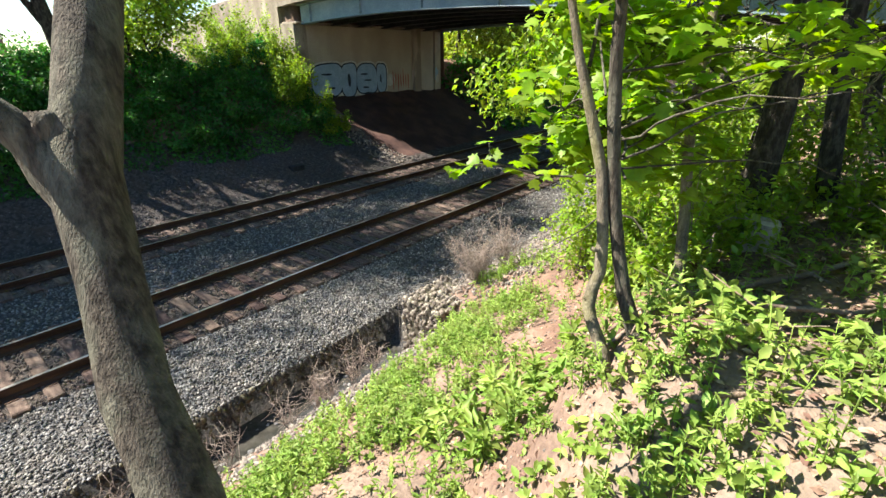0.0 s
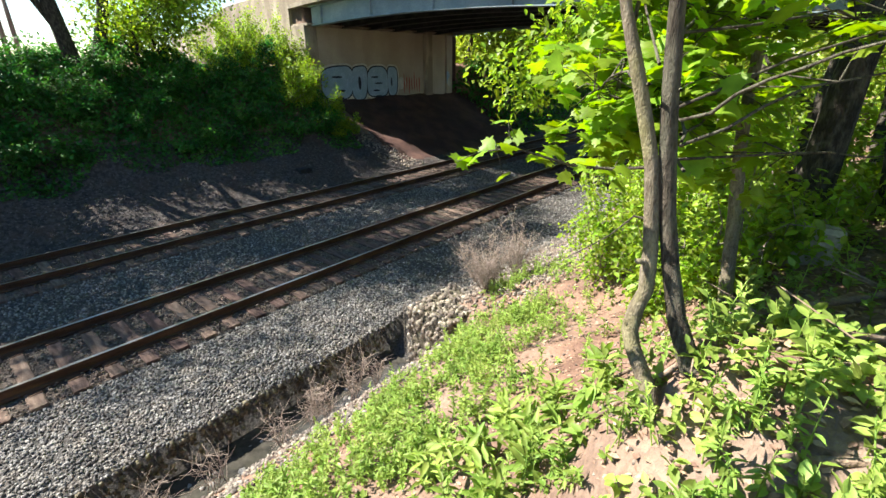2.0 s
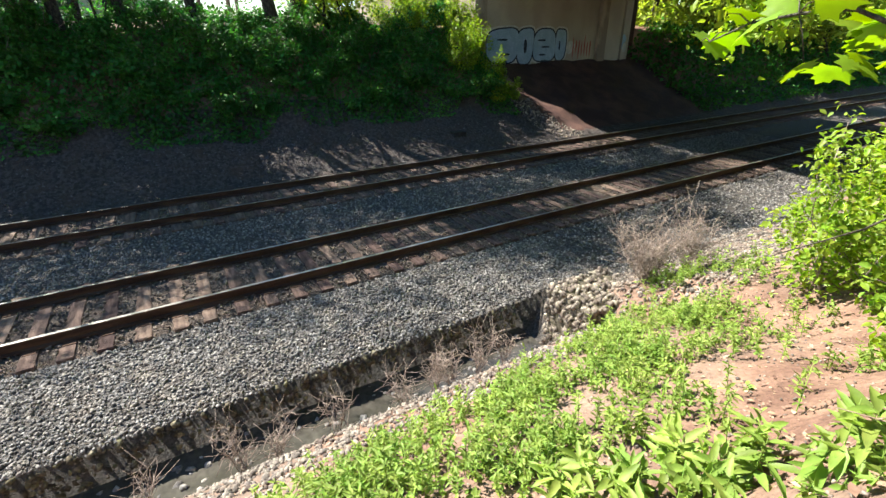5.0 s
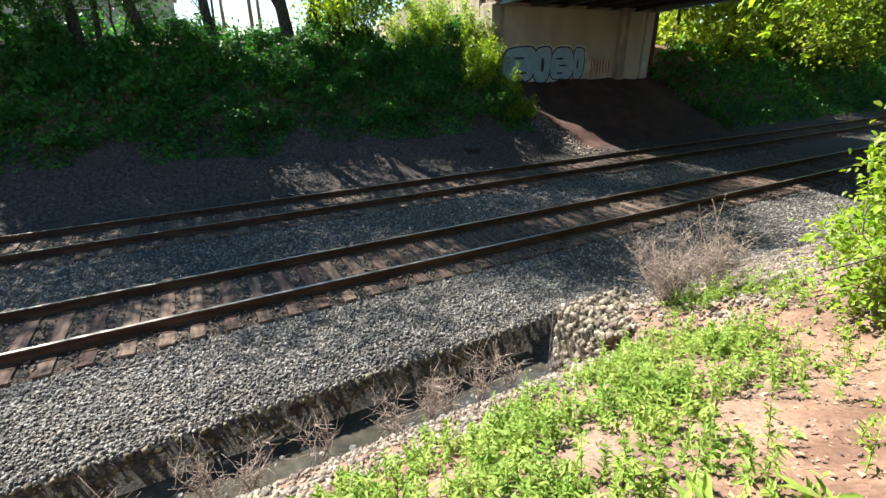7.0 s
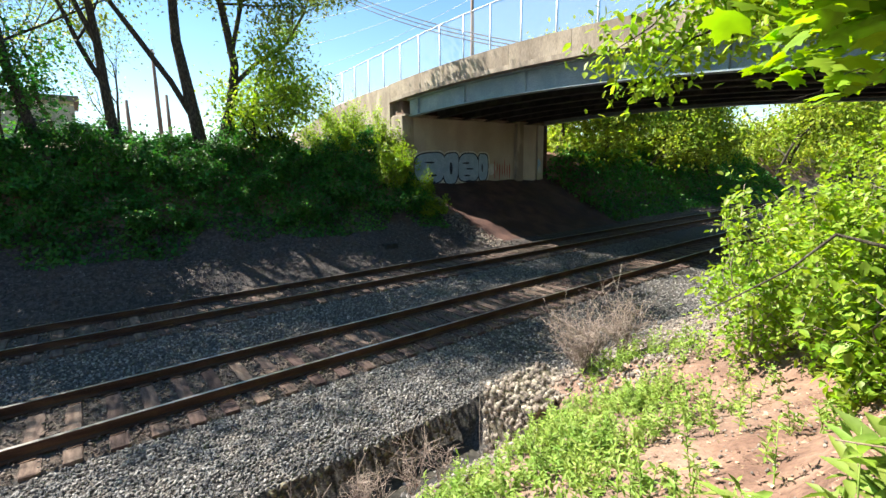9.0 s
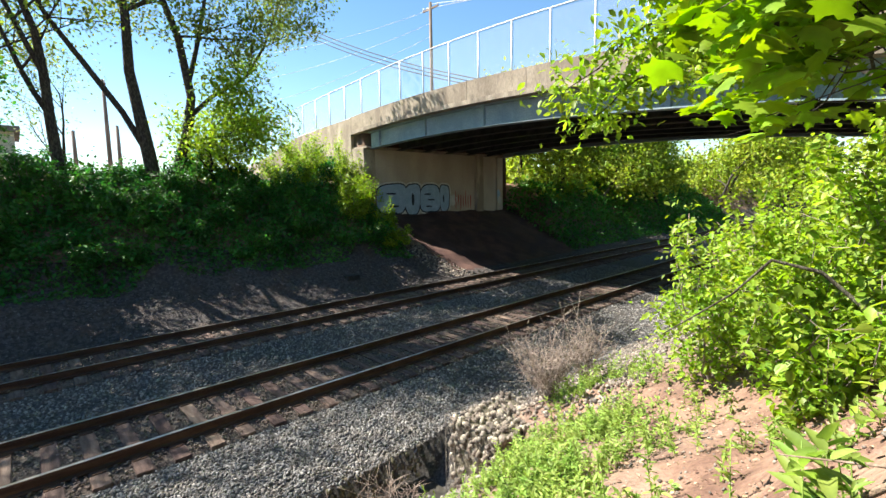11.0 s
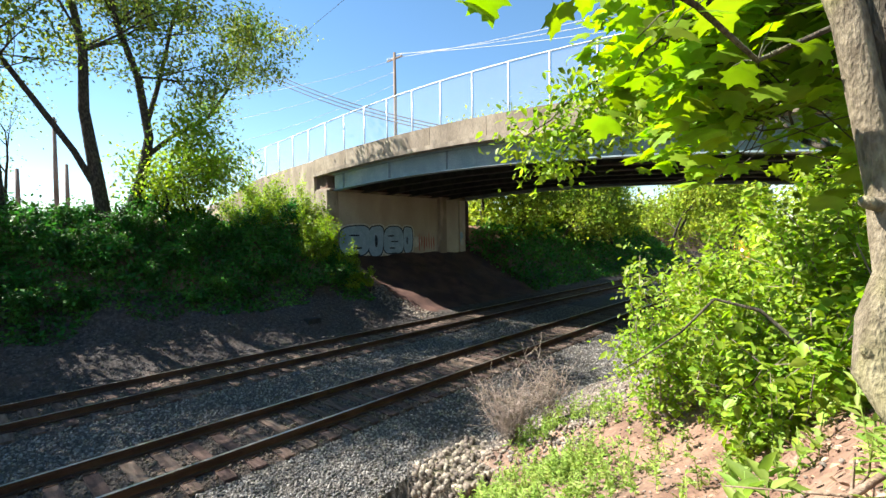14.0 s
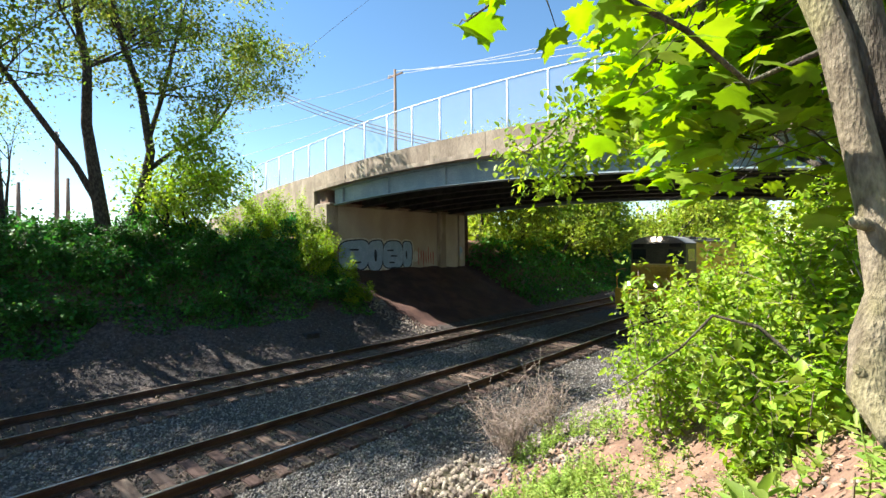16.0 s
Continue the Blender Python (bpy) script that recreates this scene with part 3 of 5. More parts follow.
def blob_prism(bm, cy, cz, w, h, seed, depth0, depth1, power=3.2, grow=0.0, wob=0.05):
    """A rounded bar lying on the wall: outline in y and z, thickness along x."""
    r = random.Random(seed)
    ph = [r.uniform(0, 6.28) for _ in range(3)]
    pts = []
    for k in range(28):
        a = 2 * math.pi * k / 28
        c, s = math.cos(a), math.sin(a)
        q = 1 + wob * (math.sin(2 * a + ph[0]) + 0.7 * math.sin(3 * a + ph[1]))
        pts.append((cy + (w / 2 * q + grow) * math.copysign(abs(c) ** (2 / power), c), cz + (h / 2 * q + grow) * math.copysign(abs(s) ** (2 / power), s)))
    lo = [bm.verts.new((depth0, y, z)) for y, z in pts]
    hi = [bm.verts.new((depth1, y, z)) for y, z in pts]
    bm.faces.new(hi)
    for k in range(28):
        bm.faces.new((lo[k], lo[(k + 1) % 28], hi[(k + 1) % 28], hi[k]))


def graffiti():
    g = thing("graffiti", (-13.5, 19.0, 2.4), "pale blue bubble graffiti with navy outlines on the concrete abutment", "graffiti")
    bars = ((-1.95, 1.05, 2.05, 1.75, 1), (-0.42, 1.02, 1.15, 1.75, 2), (0.98, 1.02, 1.55, 1.72, 3), (2.18, 1.05, 0.75, 1.70, 4))
    for name, mat, d, grow in (("halo", M_SPRAY_WHITE, 0.003, 0.16), ("outline", M_SPRAY_DARK, 0.006, 0.07), ("fill", M_SPRAY, 0.009, 0.0)):
        for y, z, w, h, s in bars:
            bm = bmesh.new()
            blob_prism(bm, y, z, w, h, s, 0.0, d + 0.0004 * s, grow=grow)
            hang(name, bm_mesh(name, bm, mat), g)
    for y, z, w, h, s in ((-2.0, 1.35, 0.75, 0.10, 5), (-1.8, 0.62, 0.7, 0.12, 6), (-0.42, 1.0, 0.20, 0.75, 7), (0.75, 1.30, 0.55, 0.10, 8), (1.05, 0.95, 0.6, 0.09, 9), (0.85, 0.55, 0.5, 0.10, 10), (2.1, 1.0, 0.12, 0.5, 11), (-1.9, 0.22, 0.6, 0.16, 12), (1.0, 0.2, 0.55, 0.14, 13)):
        bm = bmesh.new()
        blob_prism(bm, y, z, w, h, s, 0.0, 0.0125, power=2.4)
        hang("stroke", bm_mesh("stroke", bm, M_SPRAY_DARK), g)
    bm = bmesh.new()
    blob_prism(bm, -3.2, 1.0, 0.75, 0.95, 21, 0.0, 0.002, power=1.6)
    hang("patch", bm_mesh("patch", bm, M_SPRAY_WHITE), g)
    bm = bmesh.new()
    blob_prism(bm, 2.95, 0.9, 0.8, 0.7, 22, 0.0, 0.002, power=1.6)
    hang("patch", bm_mesh("patch", bm, M_SPRAY_WHITE), g)
    tag = thing("graffiti", (-13.5, 22.9, 2.5), "faded red graffiti strokes on the concrete abutment", "graffiti")
    for k in range(7):
        bm = bmesh.new()
        blob_prism(bm, -0.7 + 0.23 * k, 0.75 + 0.1 * math.sin(2 * k), 0.09, 0.9 + 0.2 * math.cos(3 * k), 30 + k, 0.0, 0.004, power=2.2, wob=0.15)
        hang("stroke", bm_mesh("stroke", bm, M_SPRAY_RED), tag)
    tag = thing("graffiti", (-13.44, 26.45, 2.5), "small blue and white graffiti on the concrete corner pier", "graffiti")
    for k, (y, z, w, h, m) in enumerate(((0.0, 1.2, 0.35, 0.5, M_SPRAY), (0.1, 0.7, 0.3, 0.6, M_SPRAY_WHITE), (-0.1, 0.9, 0.12, 0.5, M_SPRAY))):
        bm = bmesh.new()
        blob_prism(bm, y, z, w, h, 50 + k, 0.0, 0.004 + 0.002 * k, power=1.8, wob=0.12)
        hang("stroke", bm_mesh("stroke", bm, m), tag)


graffiti()


# ---- stones, gabions and netting ----
def stones_over(name, label, x0, x1, y0, y1, n, size, mat, lift=0.0, keep=None, flat=None):
    x, y = rng.uniform(x0, x1, n), rng.uniform(y0, y1, n)
    if keep is not None:
        k = keep(x, y)
        x, y = x[k], y[k]
    z = ground_z(x, y) + lift if flat is None else np.full(len(x), flat)
    n = len(x)
    s = rng.uniform(size[0], size[1], n)
    v, t = scatter(STONES, np.stack([x, y, z + s * rng.uniform(-0.05, 0.3, n)], 1), turns(rng.uniform(0, 6.28, n), rng.normal(0, 0.5, n), rng.normal(0, 0.5, n)), s)
    return tagged(new(name, mesh_tris(name, v, t, mat)), label, "gravel", kind="stuff")


def crib(phase):
    """True between two ties, where the stones show."""
    return lambda x, y: np.abs(((y - phase) / TIE_STEP + 0.5) % 1 - 0.5) * TIE_STEP > 0.108


stones_over("ballast_stones", "grey crushed stone ballast on the track shoulder", 0.58, 2.46, -4.5, 7.5, 21000, (0.035, 0.072), M_STONE)
stones_over("ballast_stones", "grey crushed stone ballast along the distant shoulder", 0.58, 3.2, 7.5, 26, 8500, (0.045, 0.085), M_STONE)
stones_over("ballast_stones", "dusty brown stone ballast between wooden ties", -2.05, 0.56, -5, 22, 11000, (0.04, 0.075), M_CRIB_STONE, keep=crib(-7.721), flat=-0.186)
stones_over("ballast_stones", "grey crushed stone ballast between the two tracks", -4.1, -2.05, -7, 24, 15000, (0.045, 0.08), M_STONE)
stones_over("ballast_stones", "dusty brown stone ballast between wooden ties", -6.7, -4.1, -8, 26, 6500, (0.045, 0.08), M_CRIB_STONE, keep=crib(-9.0), flat=-0.186)
stones_over("ballast_stones", "dark cinders and stone at the foot of the bank", -9.6, -6.7, -9, 26, 9500, (0.03, 0.085), M_CINDER_STONE, keep=lambda x, y: (y < 16.8) | (x > -7.4))
stones_over("rubble_stones", "pale broken rubble on the sunlit slope", 3.0, 5.6, 5.9, 12.5, 7000, (0.025, 0.09), M_PALE_STONE, keep=lambda x, y: x < 5.9 - 0.13 * (y - 6) + 0.3 * np.sin(3 * y))
stones_over("rubble_stones", "pale broken rubble along the ditch edge", 3.35, 5.0, -1.5, 5.4, 4200, (0.03, 0.10), M_PALE_STONE)
stones_over("rubble_stones", "small stones scattered on bare soil", 4.2, 8.5, -1, 8, 4500, (0.010, 0.034), M_PALE_STONE)
M_LITTER = material("dry_leaf_litter", (0.20, 0.125, 0.085), (0.36, 0.25, 0.18), 7, 0.95, 0.2, island=0.4)
x, y = rng.uniform(4.6, 10.5, 9000), rng.uniform(-1.5, 7.5, 9000)
v, f = leaves(np.stack([x, y, ground_z(x, y) + rng.uniform(0.003, 0.015, 9000)], 1), 0.034, DIAMOND, 0.0, 0.3, 0.6)
tagged(new("leaf_litter", mesh_tris("leaf_litter", v, f, M_LITTER)), "dry brown leaf litter lying on the bare soil", "leaf litter", kind="stuff")
stones_over("rubble_stones", "pale broken stones below the abutment", -12.4, -7.0, 14.6, 17.4, 1600, (0.06, 0.16), M_PALE_STONE, keep=lambda x, y: np.abs(y - 15.0 - 0.28 * (x + 12.4)) < 0.7)
stones_over("ditch_stones", "wet stones lying in the muddy ditch", 2.5, 3.4, -4, 5.5, 420, (0.04, 0.16), M_STONE)


def netting(tubes, corner, ea, eb, na, nb, r=0.0028, bulge=0.012):
    """Hexagonal wire mesh over a parallelogram; ea and eb span one cell."""
    corner, ea, eb = np.array(corner, float), np.array(ea, float), np.array(eb, float)
    nrm = np.cross(ea, eb)
    nrm /= np.linalg.norm(nrm)
    for k in range(nb):
        pts = []
        for i in range(2 * na + 1):
            side = 0.25 if (i // 1 + k) % 2 else -0.25
            pts.append(corner + ea * (i / 2) + eb * (k + 0.5 + side) + nrm * (bulge * rng.normal()))
        tubes.add(pts, [r] * len(pts), 3)
        for i in range(k % 2, 2 * na, 2):
            p = corner + ea * (i / 2 + 0.0) + eb * (k + 0.75)
            tubes.add([p, p + eb * 0.5], [r, r], 3)


def gabion(name, at, size, label, n_front, turn=0.0, far_faces=True):
    """A wire basket full of angular stones; at is its lowest corner toward the tracks."""
    g = thing(name, at, label, "gabion", "wire gabions")
    g.rotation_euler = (0, 0, turn)
    sx, sy, sz = size
    hang("core", block("core", 0.05, sx - 0.05, 0.05, sy - 0.05, 0.0, sz - 0.06, M_GABION, 0.03), g, "packed stone core")
    P = []
    for fx, fy, fz, k in ((0.03, None, None, sy * sz), (sx - 0.03, None, None, sy * sz), (None, 0.03, None, sx * sz), (None, sy - 0.03, None, sx * sz), (None, None, sz - 0.03, sx * sy)):
        m = int(n_front * k)
        c = [np.full(m, f) if f is not None else rng.uniform(0.02, d - 0.02, m) for f, d in ((fx, sx), (fy, sy), (fz, sz))]
        P.append(np.stack(c, 1))
    P = np.concatenate(P)
    m = len(P)
    v, t = scatter(STONES, P, turns(rng.uniform(0, 6.28, m), rng.uniform(0, 6.28, m), rng.uniform(0, 6.28, m)), rng.uniform(0.08, 0.17, m))
    hang("stone_fill", mesh_tris("stone_fill", v, t, M_GABION_PALE if sz > 1 else M_GABION), g, "angular grey and buff stones", "stuff")
    w = Tubes()
    c = 0.1
    netting(w, (-0.045, 0, 0), (0, c, 0), (0, 0, c), int(sy / c), int(sz / c))
    netting(w, (0, -0.045, 0), (c, 0, 0), (0, 0, c), int(sx / c), int(sz / c))
    netting(w, (0, 0, sz + 0.045), (0, c, 0), (c, 0, 0), int(sy / c), int(sx / c))
    for p in (((0, 0, 0), (0, 0, sz)), ((0, 0, sz), (sx, 0, sz)), ((0, 0, sz), (0, sy, sz)), ((sx, 0, 0), (sx, 0, sz))):
        w.add([np.array(p[0]) - (0.03, 0.03, -0.03), np.array(p[1]) - (0.03, 0.03, -0.03)], [0.004, 0.004], 5)
    hang("wire_mesh", w.mesh("wire_mesh", M_OLD_WIRE), g, "dull hexagonal wire mesh")
    return g


gabion("gabion", (3.16, 5.50, -0.95), (1.0, 1.3, 1.30), "square gabion of pale angular stones in wire mesh", 120, -0.04)
for y in (-5.2, -2.5, 0.2, 2.9):
    gabion("gabion", (1.75, y, -1.06), (0.70, 2.66, 0.62), "low gabion of grey stones in wire mesh beside the ditch", 100)
M_WATER = material("muddy_ditch_water", (0.045, 0.042, 0.035), (0.07, 0.065, 0.055), 1.5, 0.12, 0.08, spec=0.5)
me = mesh_from("water", [(2.40, -12, -0.97), (3.42, -12, -0.97), (3.42, 5.6, -0.965), (2.40, 5.6, -0.965)], [(0, 1, 2, 3)], M_WATER)
tagged(new("water", me), "shallow muddy water in the narrow ditch", "water", kind="structure")


# ---- trees ----
def limb(tubes, start, way, length, r, depth, tips, up=0.25, wob=0.18, kids=4, sides=7):
    """A wavering tapered limb that forks; tips gathers the ends and upper points."""
    n = 7 if depth > 1 else 5
    p, d = np.array(start, float), np.array(way, float) / np.linalg.norm(way)
    pts = [p]
    for _ in range(n):
        d = d + rng.normal(0, wob, 3) + np.array([0, 0, up * 0.2])
        d /= np.linalg.norm(d)
        p = p + d * length / n
        pts.append(p)
    radii = r * (1 - 0.72 * np.linspace(0, 1, n + 1) ** 1.1)
    tubes.add(pts, radii, max(3, sides), 0.04 if sides > 5 else 0)
    if depth == 0:
        tips.extend([(pts[-1], d), (pts[-2], d), (pts[len(pts) // 2], d)])
        return
    for k in range(kids):
        i = int(n * (0.35 + 0.65 * (k + rng.uniform(0, 0.9)) / kids))
        i = min(i, n)
        side = rng.normal(size=3) * (0.9, 0.9, 0.5)
        w = d * 0.75 + side * 0.75 + np.array([0, 0, up])
        limb(tubes, pts[i], w, length * rng.uniform(0.45, 0.7), radii[i] * 0.62, depth - 1, tips, up, wob, kids, sides - 1)
    limb(tubes, pts[-1], d + rng.normal(0, 0.2, 3), length * 0.5, radii[-1], depth - 1, tips, up, wob, kids, sides - 1)


def tree(name, base, stems, label, bark, leaf, leaf_n, leaf_size, cloud, depth=2, kids=4, up=0.25, template=SIMPLE, category="tree", group="", wob=0.16, crown_label="", within=None, clear_bole=None):
    """stems: (way, length, radius) or (polyline, radii) from the base; leaf_n leaves in all, scattered by cloud metres round the twigs."""
    t = thing(name, base, label, category, group)
    tb, tips = Tubes(), []
    if within:
        tb.allowed = lambda p: within(p[:, 0] + base[0], p[:, 1] + base[1])
    for s in stems:
        if isinstance(s[0], list):
            pts = np.array(s[0], float) - np.array(base)
            tb.add(pts, s[1], 10, 0.03)
            for k in range(s[2] if len(s) > 2 else 0):
                i = rng.integers(len(pts) // 2, len(pts))
                limb(tb, pts[i], rng.normal(size=3) * (1, 1, 0.35) + (0, 0, 0.3), s[3], s[1][i] * 0.4, 1, tips, up, wob, 3, 5)
        else:
            limb(tb, (0, 0, -0.15), s[0], s[1], s[2], depth, tips, up, wob, kids, 9)
    hang("trunk", tb.mesh("trunk", bark), t)
    if leaf_n and tips:
        P = np.array([p for p, d in tips])
        pick = rng.integers(0, len(P), leaf_n)
        L = P[pick] + rng.normal(0, cloud, (leaf_n, 3)) * (1, 1, 0.7)
        if clear_bole:
            L = L[L[:, 2] > clear_bole]
        if within:
            L = L[within(L[:, 0] + base[0], L[:, 1] + base[1])]
        v, f = leaves(L, leaf_size, template, 0.35, 0.55)
        hang("crown", mesh_tris("crown", v, f, leaf), t, crown_label)
    return t


# trees on the far bank
def line(*yz, x=-13.2):
    return [(x + 0.06 * k * (-1) ** k, y, z) for k, (y, z) in enumerate(yz)]


tree("tree", (-13.2, 5.6, 4.2), [(line((5.35, 3.9), (5.2, 4.8), (4.95, 6.4), (4.75, 8.5), (4.7, 10.5), (4.5, 12.5), (4.3, 15.0), (4.2, 17.5)), [0.30, 0.26, 0.22, 0.18, 0.15, 0.12, 0.08, 0.03], 11, 3.2),
     (line((5.9, 3.9), (6.1, 4.8), (6.5, 6.2), (6.83, 7.8), (6.4, 10.0), (5.9, 12.0), (5.4, 13.6), (5.0, 16.0)), [0.27, 0.23, 0.20, 0.17, 0.14, 0.11, 0.08, 0.03], 11, 3.2),
     (line((5.1, 5.4), (4.4, 6.9), (3.4, 8.4), (2.5, 9.9), (1.6, 11.8), (1.0, 14.0)), [0.13, 0.11, 0.10, 0.08, 0.06, 0.02], 8, 2.6), (line((6.6, 6.9), (7.6, 7.9), (9.0, 8.9), (10.0, 10.4), (10.6, 12.2)), [0.10, 0.085, 0.07, 0.05, 0.02], 9, 2.2),
     (line((6.7, 8.2), (7.2, 10.0), (7.6, 12.0), (8.2, 14.5)), [0.10, 0.085, 0.06, 0.02], 8, 2.4)],
     "tall tree with dark stems and sparse spring leaves on the bank", M_DARK_BARK, M_TREE_LEAF, 34000, 0.15, 0.42, 3, 4, 0.3, DIAMOND)
tree("tree", (-13.0, 7.4, 4.0), [((0.05, 0.05, 1), 3.0, 0.07), ((0.1, 0.5, 1), 2.6, 0.05)],
     "small tree with dense fresh green foliage on the bank", M_DARK_BARK, M_SHRUB, 7500, 0.16, 0.5, 2, 4, 0.1)
# trees below y -5 stand out of view, added to shade slope and tracks
for x, y, h, r, n, lab in ((-13.2, 2.42, 9.0, 0.19, 5000, "straight grey-trunked tree with sparse spring leaves on the bank"), (-13.2, 0.22, 9.4, 0.17, 5600, "slender unseen leafy tree on the bank edge, added for shade"),
                           (-13.2, -1.2, 8.0, 0.12, 5600, "slim leafy tree beside a thicker trunk on the bank"), (-13.1, -1.75, 8.8, 0.2, 6000, "tall leafy tree with a dark straight trunk on the bank"),
                           (-12.2, -3.9, 6.8, 0.2, 4200, "tall dark-trunked leafy tree on the bank, added for shade"), (-11.8, -5.8, 6.2, 0.2, 4000, "tall dark-trunked leafy tree on the bank, added for shade"),
                           (-11.6, -8.0, 6.0, 0.2, 4000, "tall dark-trunked leafy tree on the bank, added for shade"), (-11.6, -10.4, 6.0, 0.18, 4000, "unseen leafy tree on the bank edge, added for shade"), (-11.8, -13.0, 6.0, 0.18, 4000, "unseen leafy tree on the bank edge, added for shade"),
                           (-12.2, -16.2, 8.0, 0.2, 8200, "unseen leafy tree on the bank edge, added for shade"), (-17.0, -3.5, 8.0, 0.18, 5200, "leafy tree behind the bank"), (-18.0, -8.0, 8.0, 0.2, 6500, "leafy tree behind the bank"), (-24.0, 3.2, 5.0, 0.10, 1500, "thin young tree behind the bank"), (-22.0, 0.6, 6.0, 0.12, 3000, "thin tree behind the bank")):
    tree("tree", (x, y, float(ground_z(x, y))), [((rng.normal(0.03, 0.03), rng.normal(0, 0.04), 1), h, r)], lab, M_DARK_BARK, M_TREE_LEAF, int(1.1 * n), 0.15, 0.6, 3, 4, 0.3, DIAMOND, group="bank trees", wob=0.085)
for y in (-12.0, -10.0, -8.2, -6.3, -4.4, -2.5, -0.6, 8.2):
    x = -12.7 + 0.4 * math.sin(3 * y)
    tree("sapling", (x, y, float(ground_z(x, y)) - 0.05), [((0.12, 0.0, 1), 2.7, 0.05), ((0.0, 0.3, 1), 2.3, 0.04)], "young leafy sapling on the crest of the far bank", M_DARK_BARK, M_BANK_LEAF if y < 5 else M_SHRUB, 2600, 0.15, 0.4, 2, 4, 0.15, DIAMOND, group="saplings on the far bank")
# woods past the bridge and on the near bank
for x, y, h, r, n, s in ((-12.5, 33, 6, 0.16, 5200, 0.2), (-15.5, 31, 7, 0.18, 5200, 0.2), (-11.5, 38, 6, 0.16, 5200, 0.2), (-14, 43, 7, 0.2, 5200, 0.22), (-19, 38, 8, 0.2, 5200, 0.24), (-10.5, 47, 6, 0.16, 5200, 0.22),
                         (-13, 55, 8, 0.2, 5200, 0.28), (-9.5, 62, 7, 0.2, 5200, 0.28), (-20, 52, 9, 0.2, 5200, 0.3), (-28, 45, 9, 0.2, 5200, 0.3), (-12, 75, 9, 0.2, 5200, 0.34), (6, 66, 9, 0.2, 5200, 0.3), (9, 48, 8, 0.2, 5200, 0.28), (8, 36, 7, 0.2, 5200, 0.24), (11, 31, 7, 0.2, 4200, 0.24), (-8.8, 92, 9, 0.2, 5200, 0.4), (5.5, 95, 9, 0.2, 5200, 0.4)):
    h = 0.72 * h if y < 60 else h
    tree("tree", (x, y, float(ground_z(x, y))), [((rng.normal(0, 0.08), rng.normal(0, 0.08), 1), h, r)], "leafy woodland tree beside the railway beyond the bridge", M_DARK_BARK, M_WOODS_LEAF, int(n * 1.3), s * 1.5, 0.9, 3, 4, 0.1, DIAMOND, group="woods beyond the bridge")
for x, y, h, r, n in ((8.6, 7.2, 5.0, 0.12, 4200), (9.6, 8.6, 6.0, 0.16, 5200), (10.8, 6.2, 6.0, 0.16, 5200), (8.4, 9.6, 5.0, 0.11, 4200), (11.5, 9.5, 6.5, 0.18, 5200), (12.5, 7.0, 6.5, 0.18, 4200), (9.2, 12.0, 5.5, 0.14, 5200), (13.5, 11.5, 7, 0.2, 5200), (10.5, 14.0, 6, 0.15, 4200), (12.2, 4.2, 6, 0.16, 4200)):
    x, h = x + 1.1, 1.35 * h
    tree("tree", (x, y, float(ground_z(x, y)) - 0.05), [((rng.normal(0, 0.1), rng.normal(0, 0.1), 1), h, r)], "shaded woodland tree with a dark trunk on the near bank", M_DARK_BARK, M_SHRUB, int(n * 1.8), 0.2, 0.6, 3, 4, 0.16, DIAMOND, group="woods on the near bank", clear_bole=2.6, within=lambda x, y: (x > 8.0 - 0.40 * (y - 1.04)) & (y > 4.9))

for x, y, h, r, n, lab in ((8.36, 5.05, 5.4, 0.14, 3600, "dark thick trunk at the shaded edge of the wood"), (8.12, 6.1, 5.0, 0.07, 2600, "slim dark tree at the shaded edge of the wood"), (8.95, 5.7, 5.2, 0.10, 3200, "dark leaning tree at the shaded edge of the wood"),
                           (9.35, 5.1, 4.6, 0.06, 2200, "slim dark tree at the shaded edge of the wood"), (8.75, 7.2, 5.4, 0.09, 3200, "dark slender tree at the shaded edge of the wood"), (9.6, 6.4, 5.4, 0.12, 3200, "dark trunk inside the shaded wood")):
    tree("tree", (x, y, float(ground_z(x, y)) - 0.05), [((rng.normal(0, 0.06), rng.normal(0, 0.06), 1), h, r)], lab, M_DARK_BARK, M_SHRUB, n, 0.15, 0.55, 3, 4, 0.16, group="woods on the near bank", clear_bole=2.9, within=lambda x, y: (x > 8.0 - 0.30 * (y - 1.04)) & (y > 4.6), wob=0.1)
# the leaning trunk close to the path, with a sawn fork
t = thing("leaning_tree", (7.72, 0.20, 2.3), "leaning rough-barked tree trunk with a lopped side limb", "tree")
tb = Tubes()
tb.add([(0.42, -0.02, -0.55), (0.24, -0.01, 0.5), (0.10, 0.0, 1.05), (-0.01, 0.02, 1.30), (-0.18, 0.03, 1.53), (-0.27, 0.06, 1.65), (-0.34, 0.08, 1.78), (-0.41, 0.10, 1.92), (-0.47, 0.12, 2.05), (-0.52, 0.18, 2.19), (-0.59, 0.24, 2.33), (-0.67, 0.30, 2.47), (-0.9, 0.5, 3.0), (-1.2, 0.75, 4.0)],
       [0.13, 0.105, 0.092, 0.086, 0.080, 0.078, 0.078, 0.08, 0.088, 0.082, 0.08, 0.08, 0.07, 0.05], 20, 0.035)
hang("trunk", tb.mesh("trunk", M_BARK), t)
tb = Tubes()
tb.add([(-0.44, 0.10, 1.98), (-0.50, 0.075, 2.06), (-0.53, 0.05, 2.13), (-0.545, 0.00, 2.20), (-0.60, -0.10, 2.32), (-0.66, -0.22, 2.45)], [0.07, 0.064, 0.05, 0.04, 0.036, 0.034], 14, 0.06)
